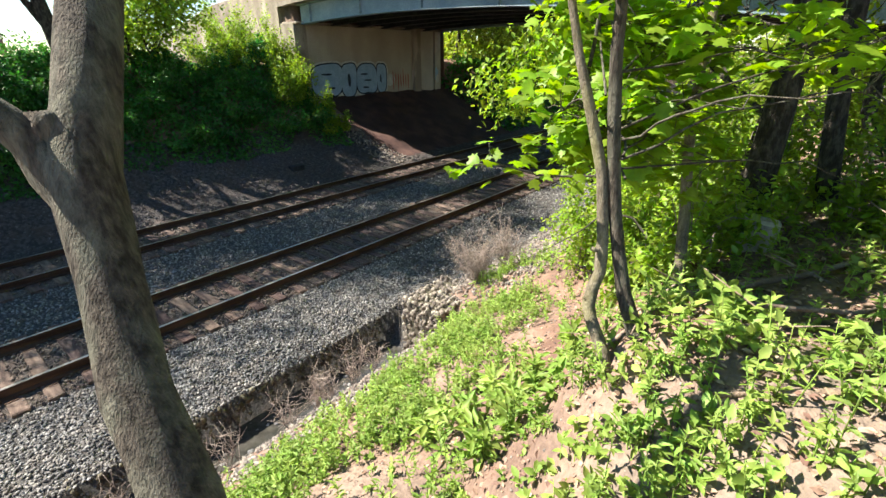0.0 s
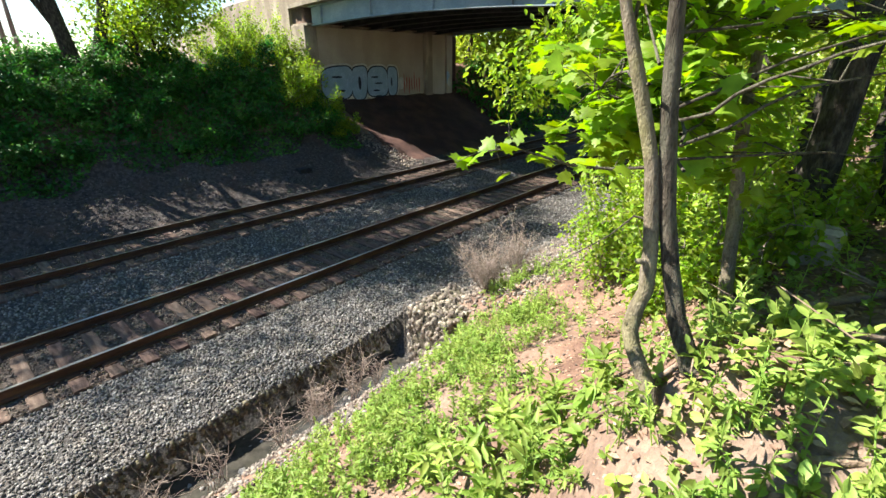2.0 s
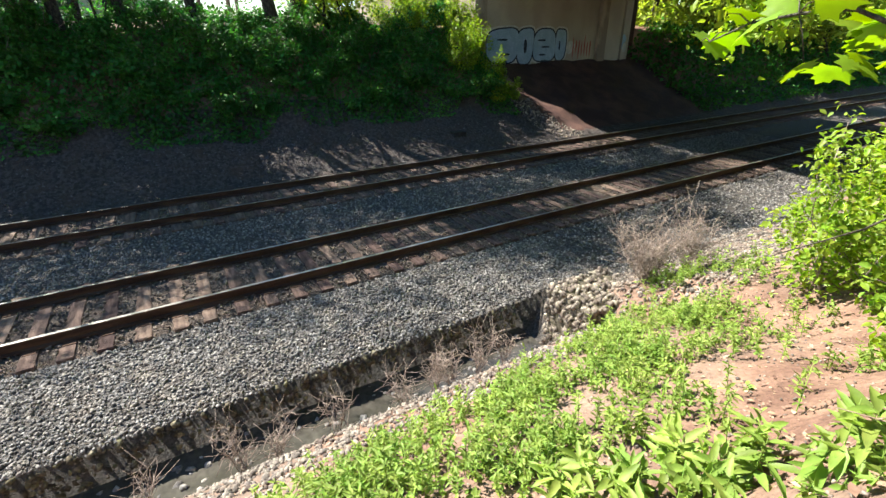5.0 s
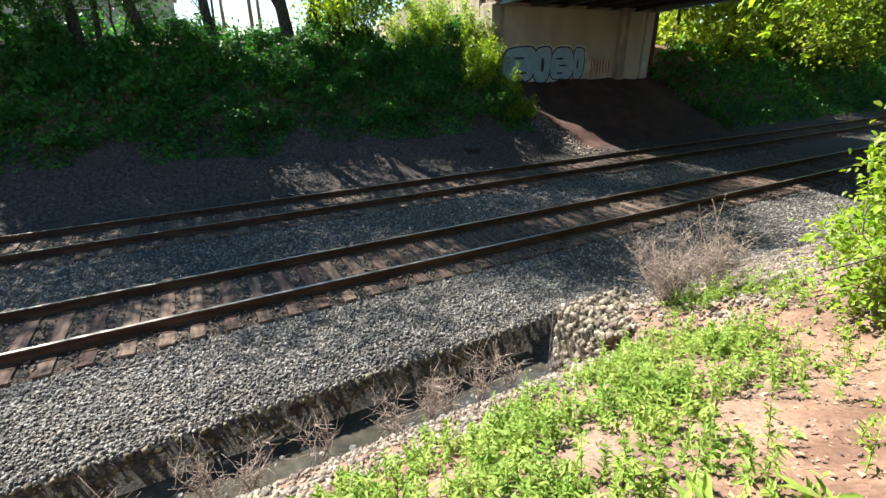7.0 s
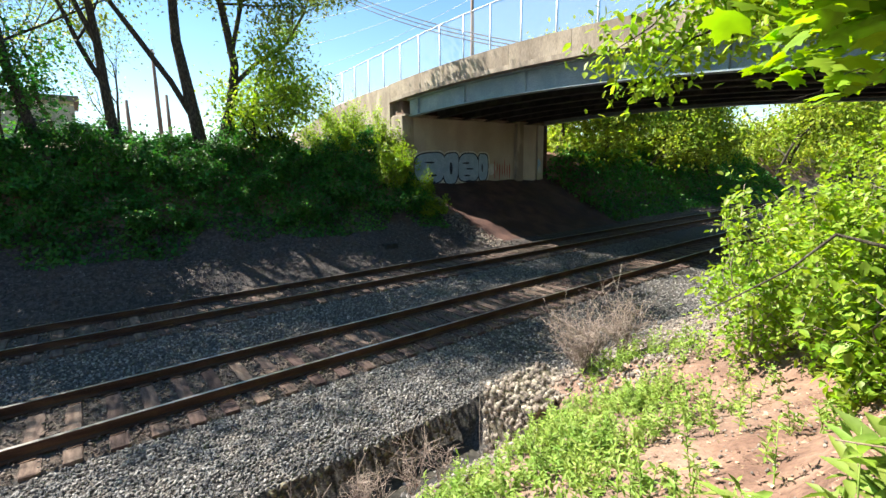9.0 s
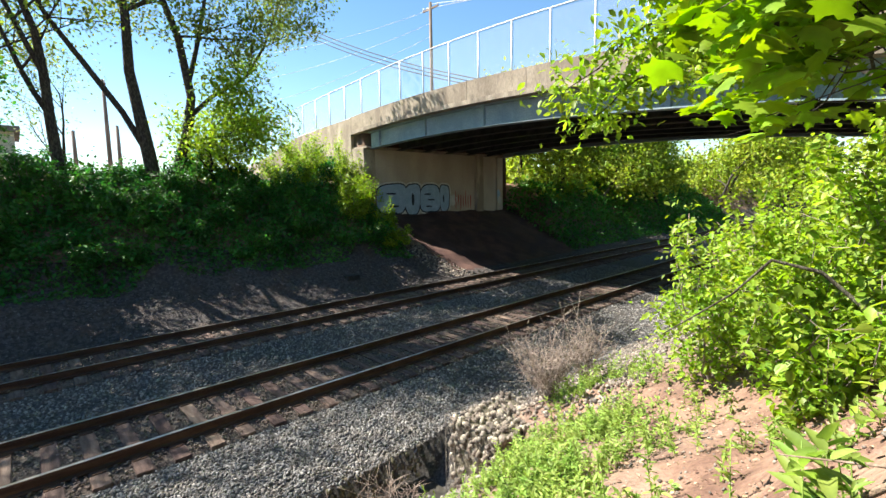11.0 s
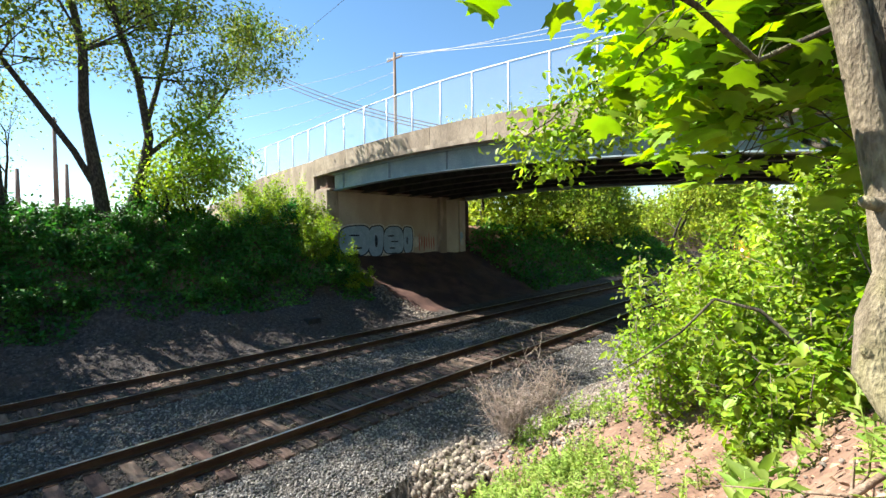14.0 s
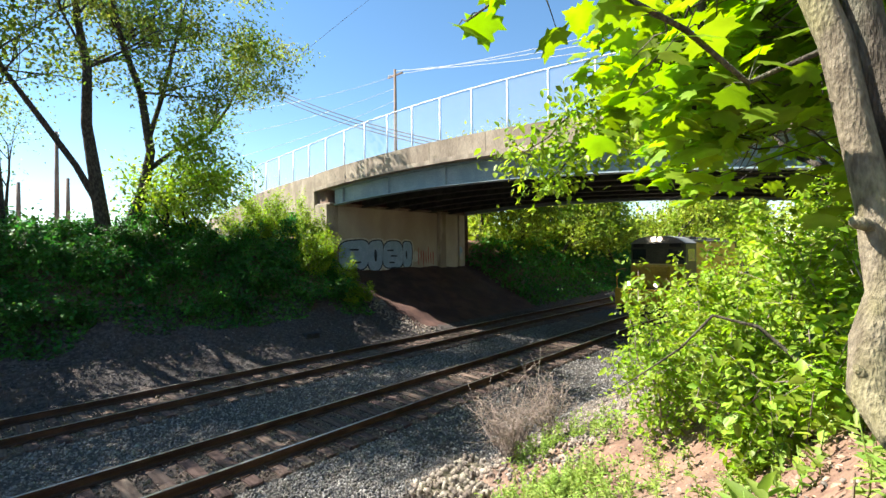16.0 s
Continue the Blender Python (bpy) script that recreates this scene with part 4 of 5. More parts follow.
tb.add([(-0.50, 0.09, 2.08), (-0.51, 0.09, 2.16), (-0.515, 0.09, 2.185), (-0.517, 0.09, 2.20)], [0.04, 0.04, 0.046, 0.03], 12, 0.12)
hang("lopped_limb", tb.mesh("lopped_limb", M_BARK), t, "lopped limb with a knobbly stub")

# twin maple stems and a third beside the path
maple = thing("maple_tree", (8.15, 2.25, 3.05), "young maple with two curved stems and bright lobed leaves", "tree")
tb = Tubes()
o = np.array([8.12, 2.25, 3.05])
tb.add(np.array([(8.31, 2.23, 3.02), (8.235, 2.26, 3.155), (8.15, 2.29, 3.28), (8.07, 2.32, 3.43), (8.0, 2.35, 3.635), (7.95, 2.353, 3.855), (7.915, 2.353, 4.04), (7.885, 2.353, 4.26), (7.87, 2.343, 4.425), (7.85, 2.343, 4.62), (7.82, 2.36, 5.3), (7.78, 2.4, 6.2)]) - o,
       [0.08, 0.058, 0.045, 0.038, 0.035, 0.034, 0.033, 0.032, 0.031, 0.029, 0.024, 0.014], 18, 0.035)
for bx, by in ((8.47, 2.40), (8.42, 2.08), (8.08, 2.44)):
    tb.add(np.array([(8.22, 2.26, 3.19), ((8.22 + bx) / 2, (2.26 + by) / 2, 3.16), (bx, by, float(ground_z(bx, by)) - 0.02)]) - o, [0.045, 0.035, 0.012], 8, 0.05)
hang("stem", tb.mesh("stem", M_BARK), maple, "dark upright stem with flared roots")
tb = Tubes()
tb.add(np.array([(8.09, 2.13, 2.98), (8.05, 2.17, 3.13), (7.94, 2.226, 3.275), (7.907, 2.253, 3.336), (7.91, 2.28, 3.435), (7.932, 2.30, 3.526), (7.925, 2.31, 3.616), (7.916, 2.317, 3.707), (7.887, 2.325, 3.897), (7.862, 2.325, 4.06), (7.814, 2.325, 4.214), (7.76, 2.30, 4.404), (7.684, 2.30, 4.625), (7.55, 2.25, 5.2), (7.4, 2.2, 5.8)]) - o,
       [0.042, 0.036, 0.033, 0.036, 0.034, 0.031, 0.033, 0.031, 0.030, 0.029, 0.029, 0.026, 0.022, 0.016, 0.01], 16, 0.035)
tb.add(np.array([(7.91, 2.28, 3.66), (7.895, 2.262, 3.665), (7.885, 2.25, 3.67)]) - o, [0.014, 0.013, 0.010], 8, 0.05)
tb.add(np.array([(7.907, 2.253, 3.35), (7.895, 2.235, 3.375), (7.885, 2.225, 3.39)]) - o, [0.016, 0.011, 0.006], 8, 0.06)
hang("stem", tb.mesh("stem", M_PALE_BARK), maple, "pale curving stem with a sawn knot and a broken stub")
tb = Tubes()
boughs = (((7.85, 2.42, 4.3), (7.7, 2.9, 4.35), (7.5, 3.2, 4.4), (7.25, 3.5, 4.3)), ((7.82, 2.43, 4.5), (7.7, 3.2, 4.65), (7.5, 3.7, 4.7), (7.1, 4.2, 4.55)),
          ((7.9, 2.42, 4.2), (8.15, 2.2, 4.35), (8.4, 2.0, 4.45), (8.65, 1.9, 4.46)), ((7.8, 2.44, 4.9), (7.6, 2.9, 5.1), (7.3, 3.3, 5.15), (7.0, 3.6, 5.05)), ((7.9, 2.42, 4.1), (8.2, 2.8, 4.3), (8.6, 3.0, 4.4), (9.0, 3.1, 4.35)),
          ((7.8, 2.44, 4.8), (7.9, 2.2, 4.95), (8.1, 1.9, 5.0), (8.3, 1.7, 4.95)), ((7.8, 2.46, 5.0), (8.0, 3.0, 5.2), (8.2, 3.5, 5.2), (8.4, 3.9, 5.1)), ((7.9, 2.42, 4.0), (7.75, 2.8, 4.05), (7.6, 3.2, 4.05), (7.45, 3.5, 3.9)), ((7.75, 2.38, 4.3), (7.55, 2.6, 4.35), (7.4, 2.75, 4.3), (7.25, 2.9, 4.2)),
          ((7.9, 2.42, 4.1), (7.8, 2.6, 4.2), (7.65, 2.75, 4.25), (7.5, 2.8, 4.1)), ((8.0, 3.0, 4.8), (7.8, 3.6, 4.9), (7.6, 4.1, 4.8), (7.4, 4.5, 4.6)),
          ((7.75, 2.5, 4.4), (7.4, 3.2, 4.75), (7.1, 3.8, 4.85), (6.8, 4.3, 4.75)), ((7.7, 2.5, 4.3), (7.5, 3.2, 4.4), (7.3, 3.8, 4.35), (7.1, 4.4, 4.2)), ((7.85, 2.55, 4.1), (7.9, 3.3, 4.25), (7.85, 4.0, 4.2), (7.75, 4.6, 4.0)), ((7.8, 2.55, 4.5), (8.2, 3.4, 4.6), (8.4, 4.0, 4.6), (8.6, 4.5, 4.4)),
          ((7.8, 2.55, 4.2), (8.3, 3.0, 4.5), (8.8, 3.3, 4.6), (9.3, 3.5, 4.5)), ((7.75, 2.55, 4.9), (8.4, 2.9, 5.1), (9.0, 3.3, 5.2), (9.6, 3.7, 5.1)), ((7.75, 2.5, 4.6), (7.5, 3.0, 4.9), (7.2, 3.5, 5.1), (6.9, 3.9, 5.1)), ((7.8, 2.55, 4.0), (8.2, 3.2, 4.0), (8.6, 3.7, 3.95), (8.9, 4.1, 3.8)))
boughs = [[(x + 0.06, y - 0.1, z + 0.05) for x, y, z in b] for b in boughs]
spots = []
eyes = np.array([(8.7, 0.0, 4.6), (8.4, 0.4, 4.4), (8.2, 0.6, 4.3), (7.75, 1.1, 3.8), (7.9, 1.05, 3.6)])


def clear(p, reach):
    """The crown leans away from the clearing over the ditch."""
    near = np.min(np.linalg.norm(p[:, None] - eyes[None], axis=2), 1)
    return (near > reach) & ((p[:, 0] < 8.2) | (p[:, 2] > 4.5)) & ((p[:, 0] > 7.95 - 0.50 * (p[:, 1] - 1.04)) | (p[:, 2] > 3.72 + 0.56 * (0.672 * (7.92 - p[:, 0]) + 0.741 * (p[:, 1] - 1.04))))


for b in boughs:
    b = np.array(b)
    s = np.linspace(0, 3, 10)
    line = np.stack([np.interp(s, range(4), b[:, k]) for k in range(3)], 1) + rng.normal(0, 0.012, (10, 3))
    tb.add(line - o, np.linspace(0.007, 0.002, 10), 6)
    for k in range(30):
        q = line[rng.integers(3, 10)]
        e = q + rng.normal(0, 0.22, 3) * (1, 1, 0.55)
        if not clear(np.array([e]), 1.5)[0]:
            continue
        tb.add([q - o, (q + e) / 2 + (0, 0, 0.03) - o, e - o], [0.004, 0.003, 0.002], 3)
        spots += [e + rng.normal(0, 0.05, 3) for _ in range(6)]
hang("branching", tb.mesh("branching", M_BARK), maple)
spots = np.array(spots)
# the crown leans away from the clearing over the ditch
spots = spots[clear(spots, 1.5)]
# unseen loose leaves high above, added to keep sun off the woods behind
top = np.concatenate([np.stack([rng.uniform(a, b, n), rng.uniform(c, d, n), rng.uniform(6.6, 8.8, n)], 1) for a, b, c, d, n in ((7.6, 12.0, 3.4, 9.0, 4200), (5.7, 9.2, 3.0, 6.2, 2800))])
top = top[np.sin(2.3 * top[:, 0]) * np.sin(2.1 * top[:, 1]) + 0.5 * np.sin(5 * top[:, 0] + 3 * top[:, 1]) > -0.75]
spots = np.concatenate([spots, top])
v, f = leaves(spots, 0.108 + 0.08 * (spots[:, 2] > 5.8), MAPLE, 0.3, 0.35, 0.35)
hang("crown", mesh_tris("crown", v - o, f, M_MAPLE), maple, "bright green lobed maple leaves with an added shade layer overhead")
# the low spray that reaches out over the slope
spray = np.array([(7.86, 2.33, 4.05), (7.70, 2.35, 4.015), (7.575, 2.2, 4.038), (7.50, 2.08, 4.085), (7.44, 1.98, 4.123), (7.36, 1.94, 4.115), (7.285, 1.9, 4.098), (7.22, 1.87, 4.06)])
spray[2:] = np.array([8.45, 0.376, 4.44]) + 0.93 * (spray[2:] - np.array([8.45, 0.376, 4.44]))
tb = Tubes()
tb.add(spray - o, np.linspace(0.0075, 0.002, 8), 6, 0.05)
tb.add([spray[4] - o, spray[4] + (-0.03, -0.02, 0.05) - o, spray[4] + (-0.05, 0.0, 0.10) - o], [0.003, 0.0025, 0.0015], 4)
ends = [(7, -0.02, 0, 0.0), (7, 0.02, 0.02, 0.02), (6, -0.04, -0.02, 0.02), (6, 0.03, 0.0, 0.01), (5, -0.02, 0.02, 0.03), (5, 0.03, -0.02, 0.02), (5, 0.03, 0.01, -0.09), (4, 0.0, 0.02, 0.06), (4, -0.05, 0.0, 0.10), (3, 0.02, 0.03, -0.02), (3, -0.03, -0.02, 0.01),
        (2, 0.0, 0.03, 0.0), (2, 0.04, -0.03, 0.04), (2, -0.04, 0.0, -0.03), (2, 0.02, 0.05, 0.02), (1, -0.05, 0.0, 0.0), (1, 0.04, -0.04, 0.03), (1, 0.0, 0.05, -0.05), (1, 0.03, 0.0, 0.08)]
tips = np.array([spray[k] + (dx, dy, dz) for k, dx, dy, dz in ends])
for (k, *_), e in zip(ends, tips):
    tb.add([spray[k] - o, (spray[k] + e) / 2 + (0, 0, 0.008) - o, e - o], [0.002, 0.0016, 0.001], 3)
hang("low_branch", tb.mesh("low_branch", M_BARK), maple, "thin low branch")
v, f = leaves(tips, 0.088, MAPLE, 0.35, 0.3, 0.2)
hang("low_foliage", mesh_tris("low_foliage", v - o, f, M_MAPLE), maple, "sunlit lobed leaves on the low branch")
third = thing("sapling", (8.13, 3.75, 2.9), "slim pale sapling with dark upper stem", "tree")
tb = Tubes()
o3 = np.array([8.13, 3.75, 2.9])
tb.add(np.array([(8.15, 3.75, 2.6), (8.128, 3.8, 2.75), (8.079, 3.85, 3.02), (8.023, 3.9, 3.49), (7.962, 3.9, 3.94), (7.942, 3.9, 4.25), (7.938, 3.9, 4.6), (7.95, 3.95, 5.8)]) - o3, [0.06, 0.05, 0.046, 0.044, 0.04, 0.036, 0.034, 0.018], 10, 0.03)
hang("stem", tb.mesh("stem", M_PALE_BARK), third)


# ---- shrubs and ground cover ----
def shrub(base, size, n, leaf_size, mat, label, template=SIMPLE, bark=M_TWIG, stems=9, category="shrub", group="", gap=0.16):
    """Thin stems that fan out, with leaves round their upper halves; uneven outline."""
    s = thing("shrub", base, label, category, group)
    tb, P = Tubes(), []
    for k in range(stems):
        a = rng.uniform(0, 6.28)
        way = np.array([math.cos(a) * size[0], math.sin(a) * size[1], size[2] * rng.uniform(0.7, 1.5)]) * rng.uniform(0.6, 1.05)
        pts = [np.array([0, 0, -0.05]) + way * q + (rng.normal(0, 0.04, 3) if q else 0) + (0, 0, -0.25 * size[2] * q * q) for q in np.linspace(0, 1, 6)]
        tb.add(pts, np.linspace(0.012, 0.003, 6), 4)
        for _ in range(9):
            q = pts[rng.integers(1, 6)]
            e = q + rng.normal(0, 0.22, 3) * np.array(size)
            tb.add([q, e], [0.004, 0.002], 3)
            P.append((q, e))
    hang("woody_base", tb.mesh("woody_base", bark), s)
    if n:
        pick = rng.integers(0, len(P), n)
        u = rng.uniform(0.2, 1.15, (n, 1))
        A, E = np.array([p for p, _ in P])[pick], np.array([e for _, e in P])[pick]
        v, f = leaves(A * (1 - u) + E * u + rng.normal(0, gap * 0.5, (n, 3)) * np.array(size), leaf_size, template, 0.3, 0.5)
        hang("foliage", mesh_tris("foliage", v, f, mat), s)
    return s


def on_ground(x, y):
    return (x, y, float(ground_z(x, y)))


for x, y, w, h, n, ls in ((7.1, 4.9, 0.62, 1.15, 2000, 0.06), (7.55, 4.35, 0.5, 0.9, 1300, 0.06), (6.0, 6.3, 0.75, 1.3, 2400, 0.055), (6.6, 6.9, 0.8, 1.5, 2600, 0.06), (6.9, 5.6, 0.6, 1.0, 1700, 0.06), (7.5, 5.6, 0.6, 1.2, 1800, 0.06), (7.3, 6.8, 0.8, 1.6, 2600, 0.065), (6.0, 7.6, 0.8, 1.3, 2400, 0.06), (6.6, 8.6, 0.9, 1.8, 2600, 0.07),
                          (7.8, 8.0, 0.9, 1.8, 2600, 0.07), (7.9, 4.7, 0.5, 0.8, 1300, 0.06), (5.6, 9.6, 0.9, 1.4, 2400, 0.07), (6.8, 10.6, 1.0, 2.2, 2800, 0.08), (5.3, 12.0, 1.0, 1.6, 2400, 0.08), (6.4, 13.5, 1.1, 2.4, 2600, 0.09), (8.4, 6.0, 0.6, 1.1, 1600, 0.06), (8.9, 5.0, 0.5, 0.8, 1300, 0.06), (9.6, 4.2, 0.6, 0.9, 1300, 0.06), (8.7, 11.0, 1.1, 2.4, 2600, 0.08), (4.4, 15.5, 1.0, 1.2, 1800, 0.08)):
    x += 0.38 if y < 9 else 0.6
    shrub(on_ground(x, y), (w * 0.9, w * 0.9, h), int(n * 1.3), ls * 1.25, M_SHRUB, "leafy bright green shrub on the near slope", group="shrubs on the near slope")
for x, y, z, dx, dy, dz in ((7.2, 5.6, 4.85, -0.75, -1.0, -0.25), (7.15, 5.4, 4.6, -0.45, -1.0, -0.2), (7.4, 5.2, 5.0, -0.9, -0.6, -0.15), (6.9, 5.8, 4.85, -0.45, -1.1, -0.2), (6.55, 4.7, 4.95, -0.62, -0.6, -0.6), (6.5, 4.65, 4.62, -0.45, -0.42, -0.5)):
    tb, P = Tubes(), []
    s = thing("leafy_branch", (x, y, z), "overhanging branch with small bright green leaves", "branch", "overhanging branches")
    line = np.linspace(0, 1, 8)[:, None] * np.array([dx, dy, dz]) + rng.normal(0, 0.02, (8, 3))
    tb.add(np.concatenate([[(0.9, 1.2, 0.6)], line]), np.linspace(0.012, 0.003, 9), 5)
    n = 620
    L = line[rng.integers(0, 8, n)] + rng.normal(0, 0.13, (n, 3)) * (1, 1, 0.8)
    v, f = leaves(L, 0.068, SIMPLE, 0.5, 0.45)
    hang("twig", tb.mesh("twig", M_BARK), s)
    hang("foliage", mesh_tris("foliage", v, f, M_SHRUB), s)

# dense undergrowth over the far bank
n = 72000
x, y = rng.uniform(-13.8, -9.2, n), rng.uniform(-14, 15.0, n)
lump = np.sin(1.3 * x + 0.4) * np.sin(1.1 * y) + 0.7 * np.sin(2.9 * y + 1.3 * x) + 0.4 * np.sin(5.1 * y - 2 * x)
edge = -9.6 + 0.45 * np.sin(0.9 * y) + 0.3 * np.sin(2.3 * y + 1)
deep = smooth01((edge - x) / 1.6)
h = deep * (0.62 + 0.42 * lump) * rng.uniform(0.1, 1, n) ** 0.5
ok = (x < edge + 0.25) & ((y < 13.6) | (x > -12.6) | (rng.uniform(size=n) < 0.3)) & (y < 15.2 + 0.35 * (x + 9.5))
P = np.stack([x, y, ground_z(x, y) + np.maximum(h, 0.02)], 1)[ok]
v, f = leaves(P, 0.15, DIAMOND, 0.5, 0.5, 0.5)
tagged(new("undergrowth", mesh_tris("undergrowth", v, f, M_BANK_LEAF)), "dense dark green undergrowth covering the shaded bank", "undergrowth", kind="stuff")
# bushes below y 9 take the shade-toned leaf, the rest the lit shrub green
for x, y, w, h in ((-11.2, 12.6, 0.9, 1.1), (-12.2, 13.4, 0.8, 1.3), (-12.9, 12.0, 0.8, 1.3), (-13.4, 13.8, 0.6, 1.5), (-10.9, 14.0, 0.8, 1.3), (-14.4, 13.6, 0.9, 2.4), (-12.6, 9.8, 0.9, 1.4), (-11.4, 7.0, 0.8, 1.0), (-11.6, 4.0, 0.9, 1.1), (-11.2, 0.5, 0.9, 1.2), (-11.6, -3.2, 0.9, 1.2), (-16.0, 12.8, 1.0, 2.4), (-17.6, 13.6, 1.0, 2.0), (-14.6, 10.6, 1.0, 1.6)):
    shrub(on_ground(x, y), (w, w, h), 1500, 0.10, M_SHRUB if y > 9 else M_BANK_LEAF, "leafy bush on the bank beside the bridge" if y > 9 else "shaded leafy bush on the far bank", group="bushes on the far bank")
for k in range(20):
    x, y = -12.1 + 0.5 * math.sin(2.1 * k), -11.5 + 1.18 * k
    w, h = 0.75 + 0.2 * math.sin(3.3 * k), 1.25 + 0.45 * math.sin(1.7 * k + 1)
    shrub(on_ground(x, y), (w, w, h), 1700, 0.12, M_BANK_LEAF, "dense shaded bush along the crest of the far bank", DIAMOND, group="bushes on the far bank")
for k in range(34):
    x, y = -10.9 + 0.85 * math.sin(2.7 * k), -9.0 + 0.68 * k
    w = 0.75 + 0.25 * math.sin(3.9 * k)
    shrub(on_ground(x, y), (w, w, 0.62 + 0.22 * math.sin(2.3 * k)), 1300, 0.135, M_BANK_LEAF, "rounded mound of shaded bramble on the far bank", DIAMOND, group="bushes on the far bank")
for x, y, w, h in ((-13.2, 14.2, 0.9, 2.2), (-12.3, 14.3, 0.8, 1.2), (-14.6, 14.4, 0.8, 2.6), (-15.8, 14.2, 0.9, 2.3), (-13.0, 11.2, 1.0, 1.9), (-14.0, 12.2, 1.0, 2.0), (-11.4, 14.8, 0.7, 1.1), (-10.4, 15.2, 0.6, 0.7), (-10.0, 14.2, 0.7, 0.8), (-11.2, 13.2, 0.9, 1.8), (-11.9, 13.6, 0.8, 1.5), (-10.6, 14.4, 0.6, 0.8), (-13.6, 14.3, 0.7, 2.2)):
    shrub(on_ground(x, y), (w, w, h), 3600 if h > 1.6 and x > -14 else 1700, 0.12, M_SHRUB, "tangled leafy bush growing against the bridge's wing wall", DIAMOND, group="bushes on the far bank")
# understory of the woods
# the near-bank entry takes the darker leaf so its colour reads as shade
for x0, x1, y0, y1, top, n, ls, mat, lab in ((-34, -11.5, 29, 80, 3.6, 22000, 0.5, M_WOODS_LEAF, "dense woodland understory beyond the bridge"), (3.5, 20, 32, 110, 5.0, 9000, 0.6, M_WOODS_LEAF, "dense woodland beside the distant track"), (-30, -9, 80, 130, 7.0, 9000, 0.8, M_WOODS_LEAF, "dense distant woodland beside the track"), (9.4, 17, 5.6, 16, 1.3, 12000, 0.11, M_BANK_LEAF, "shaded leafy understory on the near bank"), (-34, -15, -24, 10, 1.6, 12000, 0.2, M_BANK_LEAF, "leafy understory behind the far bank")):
    x, y = rng.uniform(x0, x1, n), rng.uniform(y0, y1, n)
    z = ground_z(x, y) + top * rng.uniform(0, 1, n) ** 1.3 * (0.6 + 0.4 * np.sin(0.9 * x + 1) * np.sin(0.7 * y))
    v, f = leaves(np.stack([x, y, z], 1), ls, DIAMOND, 0.4, 0.6, 0.45)
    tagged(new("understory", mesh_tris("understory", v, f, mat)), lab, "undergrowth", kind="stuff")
# grassy slope past the bridge
n = 26000
x, y = rng.uniform(-14, -7.7, n), rng.uniform(27.2, 62, n)
P = np.stack([x, y, ground_z(x, y) + rng.uniform(0, 0.45, n) * smooth01((-7.8 - x) / 2)], 1)
v, f = leaves(P, 0.24, DIAMOND, 0.2, 0.7)
tagged(new("undergrowth", mesh_tris("undergrowth", v, f, M_BANK_LEAF)), "grass and low green growth on the slope beyond the bridge", "undergrowth", kind="stuff")


def forb_density(x, y):
    a = np.exp(-((x - 6.15 + 0.14 * y) / 0.85) ** 2) * ((y > -1.5) & (y < 5.9)) * (x > 5.75 - 0.42 * np.clip(y, 0, 3) + 0.2 * np.sin(4 * y))
    b = np.exp(-(((x - 5.4) / 0.55) ** 2 + ((y - 5.3) / 0.6) ** 2))
    c = np.exp(-(((x - 6.5) / 0.5) ** 2 + ((y - 2.7) / 0.5) ** 2))
    d = 0.6 * np.exp(-(((x - 7.9) / 0.9) ** 2 + ((y - 1.9) / 0.5) ** 2))
    e = 0.22 * ((x > 7.0) & (y > 1.2) & (y < 6.5)) * (np.sin(2.6 * x + 1.3) * np.sin(2.9 * y) > -0.1)
    g = 0.9 * np.exp(-(((x - 5.0) / 0.6) ** 2 + ((y - 6.6) / 0.5) ** 2))
    patch = 0.62 + 0.75 * np.sin(4.3 * x + 1.1 * y) * np.sin(3.7 * y - 0.6 * x)
    return np.clip(np.maximum.reduce([a, b, c, d, e, g]) * patch, 0, 1)


def forbs(name, label, n, hmin, hmax, leaf_size, template, mat, x0=3.6, x1=10.0, y0=-2.0, y1=7.5, dens=forb_density, per=13):
    """Upright weed stems with whorls of leaves."""
    x, y = rng.uniform(x0, x1, n), rng.uniform(y0, y1, n)
    k = rng.uniform(size=n) < dens(x, y)
    x, y = x[k], y[k]
    m = len(x)
    base = np.stack([x, y, ground_z(x, y)], 1)
    h = rng.uniform(hmin, hmax, m)
    lean = rng.normal(0, 0.16, (m, 2))
    tb = Tubes()
    for i in range(m):
        top = base[i] + np.array([lean[i, 0] * h[i], lean[i, 1] * h[i], h[i]])
        tb.add([base[i] - (0, 0, 0.02), (base[i] + top) / 2, top], [0.004, 0.003, 0.002], 3)
    i = np.repeat(np.arange(m), per)
    u = rng.uniform(0.12, 1.0, len(i))
    P = base[i] + np.stack([lean[i, 0] * h[i] * u, lean[i, 1] * h[i] * u, h[i] * u], 1)
    v, f = leaves(P, leaf_size * (1 + 0.0 * u), template, -0.25, 0.45, 0.4)
    v2 = np.concatenate([v, np.concatenate(tb.v)])
    f2 = np.concatenate([f, np.concatenate(tb.t) + len(v)])
    tagged(new(name, mesh_tris(name, v2, f2, mat)), label, "weeds", kind="stuff")


forbs("weeds", "fresh green leafy weeds over the sunlit slope", 11000, 0.10, 0.36, 0.05, NARROW, M_FORB, per=24)
forbs("ground_cover", "low pale green ground cover on the slope", 9000, 0.03, 0.10, 0.045, SIMPLE, M_FORB, per=8)
forbs("broad_weeds", "tall broad-leaved weeds beside the bare path", 46, 0.2, 0.42, 0.12, NARROW, M_FORB, 6.7, 7.75, 1.9, 2.9, lambda x, y: np.full(len(x), 0.9), 15)
